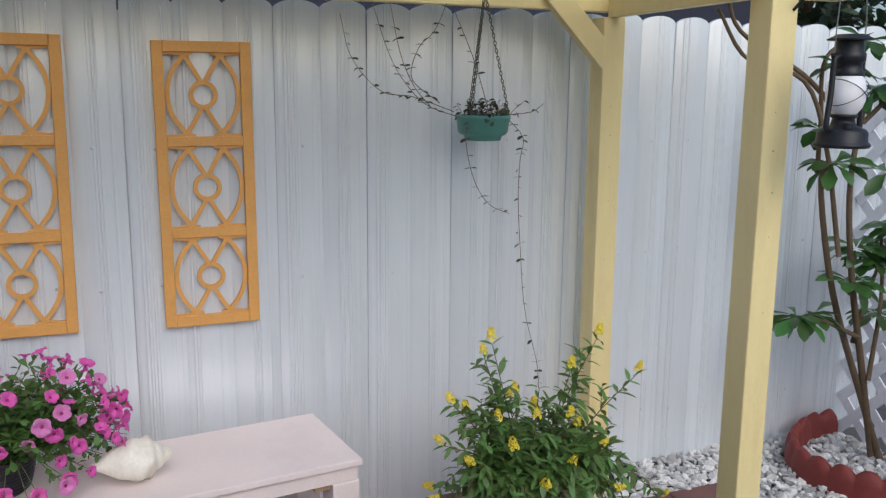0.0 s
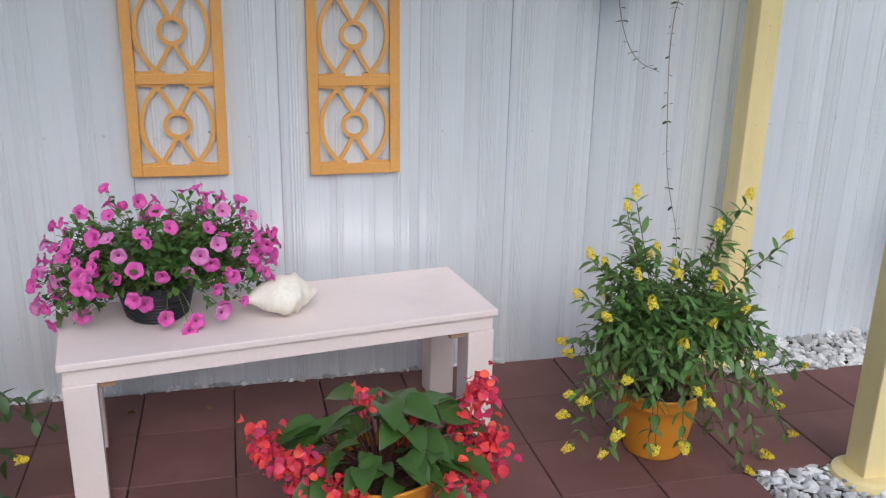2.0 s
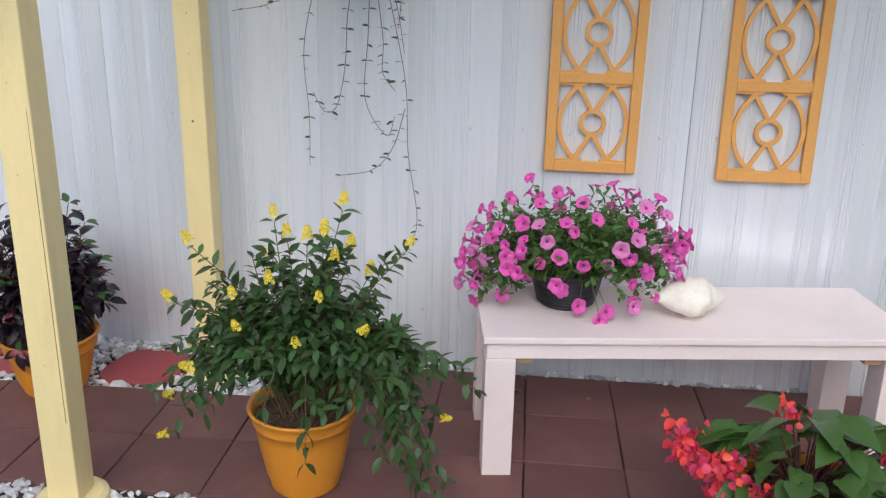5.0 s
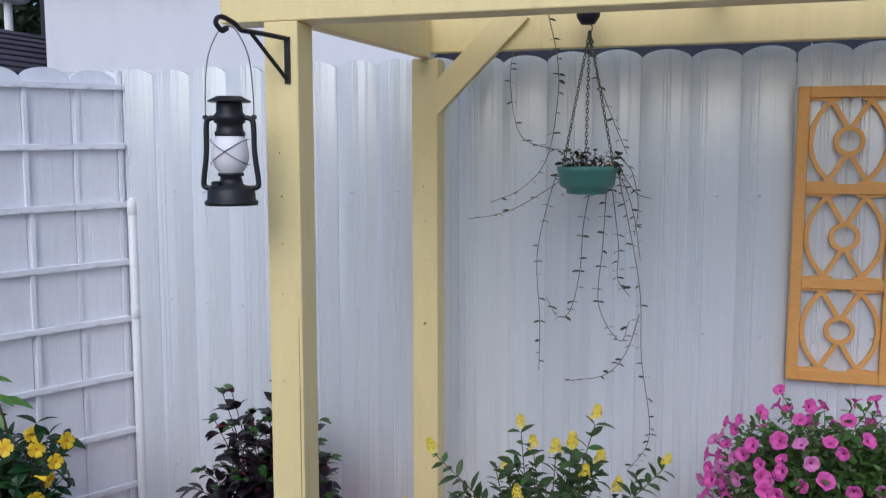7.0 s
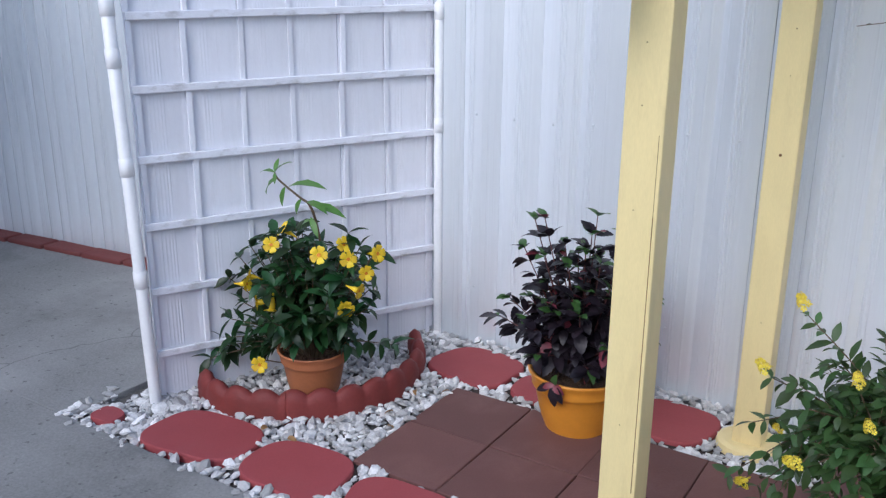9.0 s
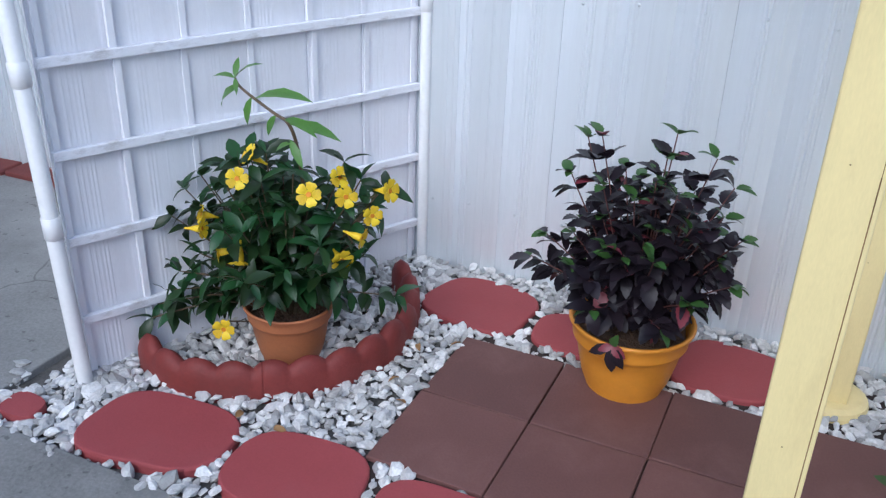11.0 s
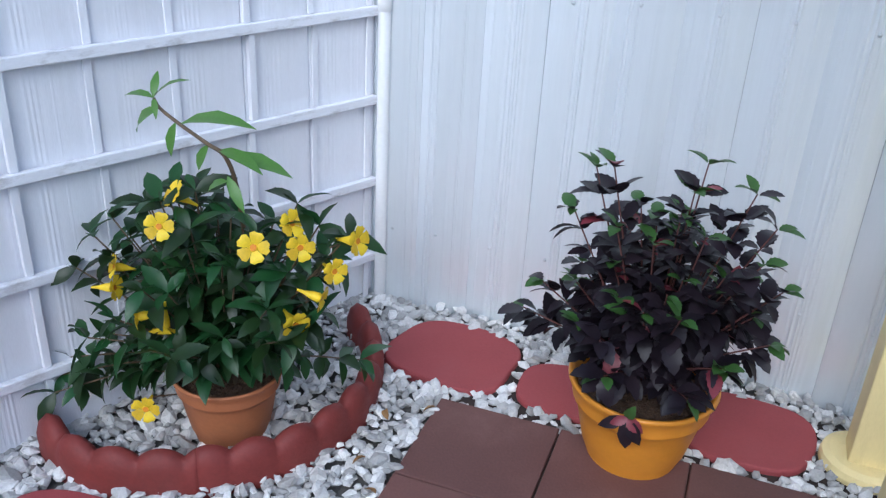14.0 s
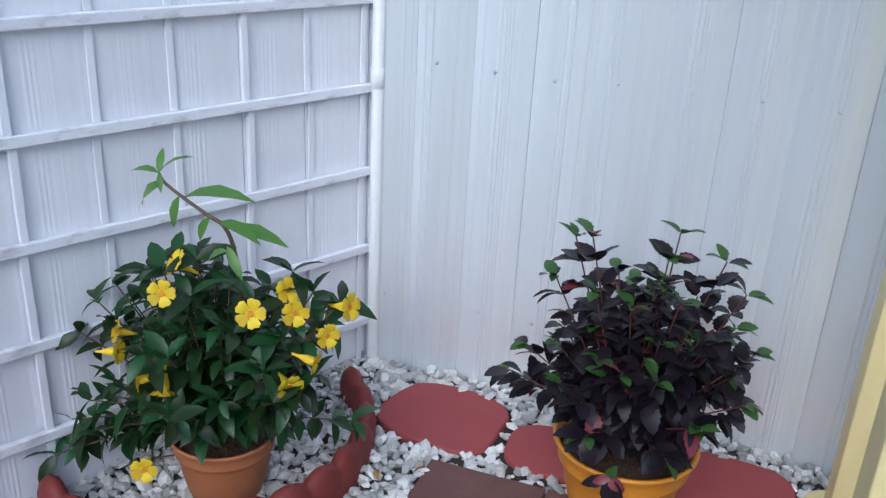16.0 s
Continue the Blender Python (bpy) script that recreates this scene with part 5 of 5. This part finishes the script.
lantern(-1.447, 2.03, 1.436, -1.375, 2.195)
lantern(2.185, 1.98, 1.472, 2.165, 2.177, 1.16)
ball = thing("round_bell", (-0.724, 2.98, 1.995), "small dark round bell hung from the beam", "bell")
part("bell", lathe([(0.0005, -0.03), (0.022, -0.03), (0.036, -0.008), (0.037, 0.004), (0.026, 0.026), (0.0005, 0.034)], 24), M_DARK, ball, smooth=True)
part("cord", tube([(0, 0, 0.03), (0, 0.04, 0.042), (0, 0.1, 0.043)], 0.002, 4), M_DARK, ball)

# ---- lattice panel and the shrub beside it ----
lattice = thing("lattice_panel", (3.62, 1.6, 0), "white diagonal lattice panel closing the patio", "lattice")
LH, LW = 1.62, 1.62
for sg in (1, -1):
    for k in range(-10, 11):
        c = k * 0.16 + LW / 2
        # a lath at 45 degrees through (c, LH / 2), cut to the panel
        lo = max(-(LH / 2), (0 - c) * sg if sg > 0 else (c - LW))
        hi = min(LH / 2, (LW - c) if sg > 0 else c)
        if sg > 0:
            lo = max(-(LH / 2), -c)
        if hi - lo < 0.08:
            continue
        p0 = Vector((0, c + sg * lo, LH / 2 + lo))
        p1 = Vector((0, c + sg * hi, LH / 2 + hi))
        ln = (p1 - p0).length
        o = part("lath", boxed(-0.004, 0, -0.025, 0.004, ln, 0.025, 0.001), M_WHITE, lattice)
        o.matrix_basis = Matrix.Translation(p0 + Vector((0.0045 * sg, 0, 0))) @ pose(0, 0, 0, sg * 45 if sg > 0 else 135, 0, 0)
part("rail", boxed(-0.014, 0, LH, 0.014, LW, LH + 0.03, 0.002), M_WHITE, lattice)
part("end_post", boxed(-0.02, -0.04, -0.02, 0.02, 0.0, LH + 0.03, 0.002), M_WHITE, lattice)


def corner_shrub():
    rg = random.Random(71)
    t = thing("tall_shrub", (3.45, 2.86, -0.02), "tall shrub with dark bare stems and leaf rosettes", "shrub")
    X, Z = 3.45, -0.02
    limbs = [((3.50, 0.0), (3.38, 0.30), (3.16, 0.79), (3.02, 1.25), (3.04, 1.34)), ((3.48, 0.0), (3.32, 0.52), (3.20, 0.88), (3.14, 1.25), (3.2, 1.6)),
             ((3.12, 0.96), (3.0, 1.4), (2.88, 1.66), (2.62, 1.74), (2.48, 1.92)), ((3.05, 1.55), (2.89, 1.69), (2.59, 1.84), (2.5, 2.0)), ((3.02, 1.3), (3.0, 1.5), (2.97, 1.75), (3.16, 1.84)),
             ((3.28, 0.6), (3.1, 0.68), (2.98, 0.72)), ((3.36, 0.4), (3.42, 0.75), (3.40, 1.05)), ((3.3, 0.56), (3.34, 0.75), (3.36, 0.9)), ((3.2, 1.5), (3.3, 1.6), (3.36, 1.66))]
    leaves = ([], [])
    for k, l in enumerate(limbs):
        pts = curve_points([(vx - X, 0.03 * math.sin(k * 2 + i), vz - Z) for i, (vx, vz) in enumerate(l)], 18)
        part("branch", tube(pts, 0.017 if k < 2 else 0.011, 8, 0.6), M_STEM, t, smooth=True)
    for cx, cz, n in ((3.16, 1.82, 10), (3.02, 1.72, 8), (2.96, 1.48, 9), (3.04, 1.34, 11), (3.22, 1.62, 10), (3.36, 1.66, 10), (3.42, 1.07, 14), (3.36, 0.92, 14), (3.10, 0.70, 9), (2.97, 0.71, 11), (3.22, 0.84, 12), (3.42, 0.68, 11), (3.24, 0.98, 10), (3.46, 0.97, 10), (3.32, 1.3, 8), (3.4, 1.84, 10)):
        c = Vector((cx - X, rg.uniform(-0.06, 0.06), cz - Z))
        for q in range(n + 4):
            a = q * 2.399
            w = Vector((math.cos(a), math.sin(a) - 0.2, rg.uniform(-0.5, 0.6)))
            ln = rg.uniform(0.09, 0.155)
            leaf(leaves, facing(c + w * 0.012, w, rg.uniform(-30, 30)), ln, ln * 0.42, rg.uniform(0.2, 0.5), 0.12, "spoon")
    tagged(part("leaves", leaves, M_LEAF_TREE, t, smooth=True), kind="stuff")


corner_shrub()


# ---- scalloped edging ----
def edging(name, pts, h, label, joint=0.34):
    t = thing(name, (pts[0][0], pts[0][1], 0), label, "edging", "scalloped edgings")
    line = curve_points([(px - pts[0][0], py - pts[0][1], 0) for px, py in pts], 150)
    length = sum((b - a).length for a, b in zip(line, line[1:]))
    nb = max(3, round(length / 0.098))
    sec = ((-0.026, -0.04), (-0.025, 0.55), (-0.017, 0.86), (0.0, 1.0), (0.017, 0.86), (0.025, 0.55), (0.026, -0.04))
    m = len(sec)
    rows, s = [], 0.0
    for i, p in enumerate(line):
        d = (line[min(i + 1, len(line) - 1)] - line[max(i - 1, 0)]).normalized()
        nrm = Vector((-d.y, d.x, 0))
        if i:
            s += (p - line[i - 1]).length
        lobe = abs(math.sin(math.pi * s / length * nb))
        hh = h * (0.74 + 0.26 * lobe ** 0.7)
        wob = 1 + 0.12 * lobe
        rows.append([(*(p + nrm * (off * wob)).xy, hh * k if k > 0 else -0.04) for off, k in sec])
    cut = round(joint * len(rows))
    for piece in (rows[:cut + 1], rows[cut:]):
        vs = [v for row in piece for v in row]
        fs = [(i * m + k, (i + 1) * m + k, (i + 1) * m + k + 1, i * m + k + 1) for i in range(len(piece) - 1) for k in range(m - 1)]
        fs.append(tuple(range(m)))
        fs.append(tuple((len(piece) - 1) * m + k for k in reversed(range(m))))
        part("edging_stone", (vs, fs), M_EDGING, t, smooth=True)


edging("garden_edging", ((-3.065, 2.395), (-2.97, 2.35), (-2.875, 2.337), (-2.75, 2.372), (-2.65, 2.432), (-2.56, 2.512), (-2.505, 2.59), (-2.468, 2.72), (-2.472, 2.85), (-2.495, 2.935), (-2.545, 3.03), (-2.645, 3.14)), 0.105, "dark red scalloped concrete edging round the terracotta pot")
edging("garden_edging", ((3.56, 3.19), (3.36, 3.16), (3.14, 3.02), (3.05, 2.82), (3.12, 2.60), (3.30, 2.46), (3.52, 2.40)), 0.13, "dark red scalloped concrete edging round the tall shrub")

# ---- stepping stones ----
def stepping(cx, cy, rx, ry, turn, seed):
    rg = random.Random(seed)
    n = 40
    vs = []
    for z, k in ((-0.02, 1.0), (0.012, 1.0), (0.018, 0.985), (0.02, 0.96)):
        for j in range(n):
            a = 6.283 * j / n
            sq = (abs(math.cos(a)) ** 3.2 + abs(math.sin(a)) ** 3.2) ** (-1 / 3.2)
            w = 1 + 0.05 * math.sin(2 * a + seed) + 0.03 * math.sin(3 * a + 2 * seed)
            vs.append((rx * k * sq * w * math.cos(a), ry * k * sq * w * math.sin(a), z))
    fs = []
    for i in range(3):
        for j in range(n):
            q = (j + 1) % n
            fs.append((i * n + j, i * n + q, (i + 1) * n + q, (i + 1) * n + j))
    fs.append(tuple(3 * n + j for j in range(n)))
    o = part("stepping_stone", (vs, fs), M_STEP)
    o.matrix_basis = pose(cx, cy, -0.007, rg.uniform(-0.5, 0.5), rg.uniform(-0.5, 0.5), turn)
    tagged(o, "red painted rounded stepping stone set in white gravel", "stepping stone", "stepping stones in the gravel")
    STEPS.append((cx, cy, rx, ry, turn))


STEPS = []
stepping(-2.81, 2.155, 0.19, 0.142, 6, 1)
stepping(-2.41, 2.17, 0.168, 0.142, 4, 2)
stepping(-2.03, 2.165, 0.165, 0.13, 5, 3)
stepping(-3.19, 2.07, 0.06, 0.045, 0, 4)
stepping(-2.335, 3.125, 0.182, 0.145, -8, 5)
stepping(-1.97, 3.09, 0.165, 0.115, 4, 6)
stepping(-1.55, 3.105, 0.15, 0.15, -5, 7)

# ---- pavers ----
TX, TY = 0.3137, 0.310
X0, Y0 = -2.298, 2.301
pavers = tagged(new("paving"), "red-brown square concrete pavers with dark joints", "paving", kind="structure")


def paver_mesh(seed):
    rg = random.Random(seed)
    bm = bmesh.new()
    w, d = TX / 2 - 0.0019, TY / 2 - 0.0019
    box(bm, -w, -d, -0.05, w, d, 0.0)
    top = [e for e in bm.edges if all(v.co.z > -0.01 for v in e.verts)]
    bmesh.ops.bevel(bm, geom=top, offset=0.004, segments=2, affect="EDGES", profile=0.5)
    for v in bm.verts:
        v.co.x += rg.uniform(-0.0008, 0.0008)
        v.co.y += rg.uniform(-0.0008, 0.0008)
    me = bpy.data.meshes.new("paver")
    bm.to_mesh(me)
    bm.free()
    me.materials.append(M_PAVER)
    return me


PM = [paver_mesh(k) for k in range(4)]


def has_paver(i, j):
    if j in (0, 1):
        return 0 <= i <= 15
    if j == 2:
        return 4 <= i <= 13
    if j == -1:
        return 4 <= i <= 12
    return False


rg = random.Random(9)
COVER = []
for i in range(0, 19):
    for j in range(-1, 3):
        if has_paver(i, j):
            cx, cy = X0 + TX * (i + 0.5), Y0 + TY * (j + 0.5)
            o = new("paver", PM[rg.randrange(4)])
            o.parent = pavers
            o.matrix_basis = pose(cx + rg.uniform(-0.001, 0.001), cy + rg.uniform(-0.001, 0.001), 0.012 + rg.uniform(-0.0025, 0.0015), rg.uniform(-0.25, 0.25), rg.uniform(-0.25, 0.25), rg.uniform(-0.3, 0.3) + rg.choice((0, 180)))
            COVER.append((cx, cy))
joint = part("joint_soil", boxed(X0 + 0.01, Y0 - TY + 0.01, -0.05, X0 + TX * 16 - 0.01, 3.225, -0.004), M_JOINT)
tagged(joint, "dark soil between the pavers", "ground", kind="structure")

# ---- white gravel ----
def covered(x, y):
    i, j = math.floor((x - X0) / TX), math.floor((y - Y0) / TY)
    if has_paver(i, j):
        return True
    for cx, cy, rx, ry, turn in STEPS:
        c, s = math.cos(radians(-turn)), math.sin(radians(-turn))
        dx, dy = x - cx, y - cy
        if (abs(c * dx - s * dy) / (rx * 1.02)) ** 3.2 + (abs(s * dx + c * dy) / (ry * 1.02)) ** 3.2 < 1:
            return True
    return False


def chips(spots, seed):
    """Broken stone chips, twenty faces each, as one mesh."""
    rg = np.random.RandomState(seed)
    ph = (1 + 5 ** 0.5) / 2
    ico = np.array([(-1, ph, 0), (1, ph, 0), (-1, -ph, 0), (1, -ph, 0), (0, -1, ph), (0, 1, ph), (0, -1, -ph), (0, 1, -ph), (ph, 0, -1), (ph, 0, 1), (-ph, 0, -1), (-ph, 0, 1)]) / 1.9
    tri = np.array([(0, 11, 5), (0, 5, 1), (0, 1, 7), (0, 7, 10), (0, 10, 11), (1, 5, 9), (5, 11, 4), (11, 10, 2), (10, 7, 6), (7, 1, 8), (3, 9, 4), (3, 4, 2), (3, 2, 6), (3, 6, 8), (3, 8, 9), (4, 9, 5), (2, 4, 11), (6, 2, 10), (8, 6, 7), (9, 8, 1)])
    V, F = [], []
    for k, (x, y, z, s) in enumerate(spots):
        sh = ico * (1 + rg.uniform(-0.28, 0.28, (12, 1))) * np.array([1.0, rg.uniform(0.55, 0.85), rg.uniform(0.35, 0.6)]) * s
        m = Euler((rg.uniform(-0.6, 0.6), rg.uniform(-0.6, 0.6), rg.uniform(0, 6.28))).to_matrix()
        sh = sh @ np.array(m).T + (x, y, z)
        V.append(sh)
        F.append(tri + 12 * k)
    return [tuple(v) for v in np.concatenate(V)], [tuple(int(i) for i in f) for f in np.concatenate(F)]


rg = random.Random(17)
spots = []
step = 0.0215
nx, ny = int((3.62 + 3.34) / step), int((3.40 - 1.97) / step)
for i in range(nx):
    for j in range(ny):
        x, y = -3.34 + (i + rg.uniform(-0.5, 0.5)) * step, 1.97 + (j + rg.uniform(-0.5, 0.5)) * step
        if covered(x, y) or y > fence_y(x) - 0.012:
            continue
        if x < -3.24 and y > 2.12 - (x + 3.24):
            continue
        if y < 2.0 and rg.random() < 0.7:
            continue
        size = rg.choice((0.011, 0.014, 0.016, 0.019, 0.024)) * rg.uniform(0.95, 1.35)
        spots.append((x, y, rg.uniform(-0.012, 0.010), size))
gravel = part("gravel", chips(spots, 3), M_GRAVEL)
tagged(gravel, "loose white and grey marble gravel chips", "gravel", kind="stuff")
small = [(x, fence_y(x) - rg.uniform(0.0, 0.03) - 0.012, 0.012 + rg.uniform(0, 0.006), rg.uniform(0.007, 0.014)) for x in [rg.uniform(-0.85, 1.0) for _ in range(70)]]
tagged(part("wall_gravel", chips(small, 5), M_GRAVEL), "stray white chips along the fence base", "gravel", kind="stuff")

# ---- dry leaves ----
M_DRY = leaf_material("dry_leaf", (0.36, 0.2, 0.08), rough=0.7, island=0.4)
for k, (lx, ly, lz) in enumerate(((-2.66, 2.27, 0.02), (-2.30, 2.52, 0.02), (-2.37, 2.62, 0.02), (-2.40, 2.80, 0.02), (-2.55, 2.28, 0.018), (0.12, 3.05, 0.014), (-0.12, 3.08, 0.014), (-2.29, 2.86, 0.02))):
    g = ([], [])
    leaf(g, pose(0, 0, 0, 20, 30, 0), 0.035, 0.018, 0.5, 0.3)
    o = part("dry_leaf", g, M_DRY, smooth=True)
    o.matrix_basis = pose(lx, ly, lz, 0, 0, 70 * k)
    tagged(o, "curled dry tan leaf on the ground", "leaf", "fallen dry leaves")
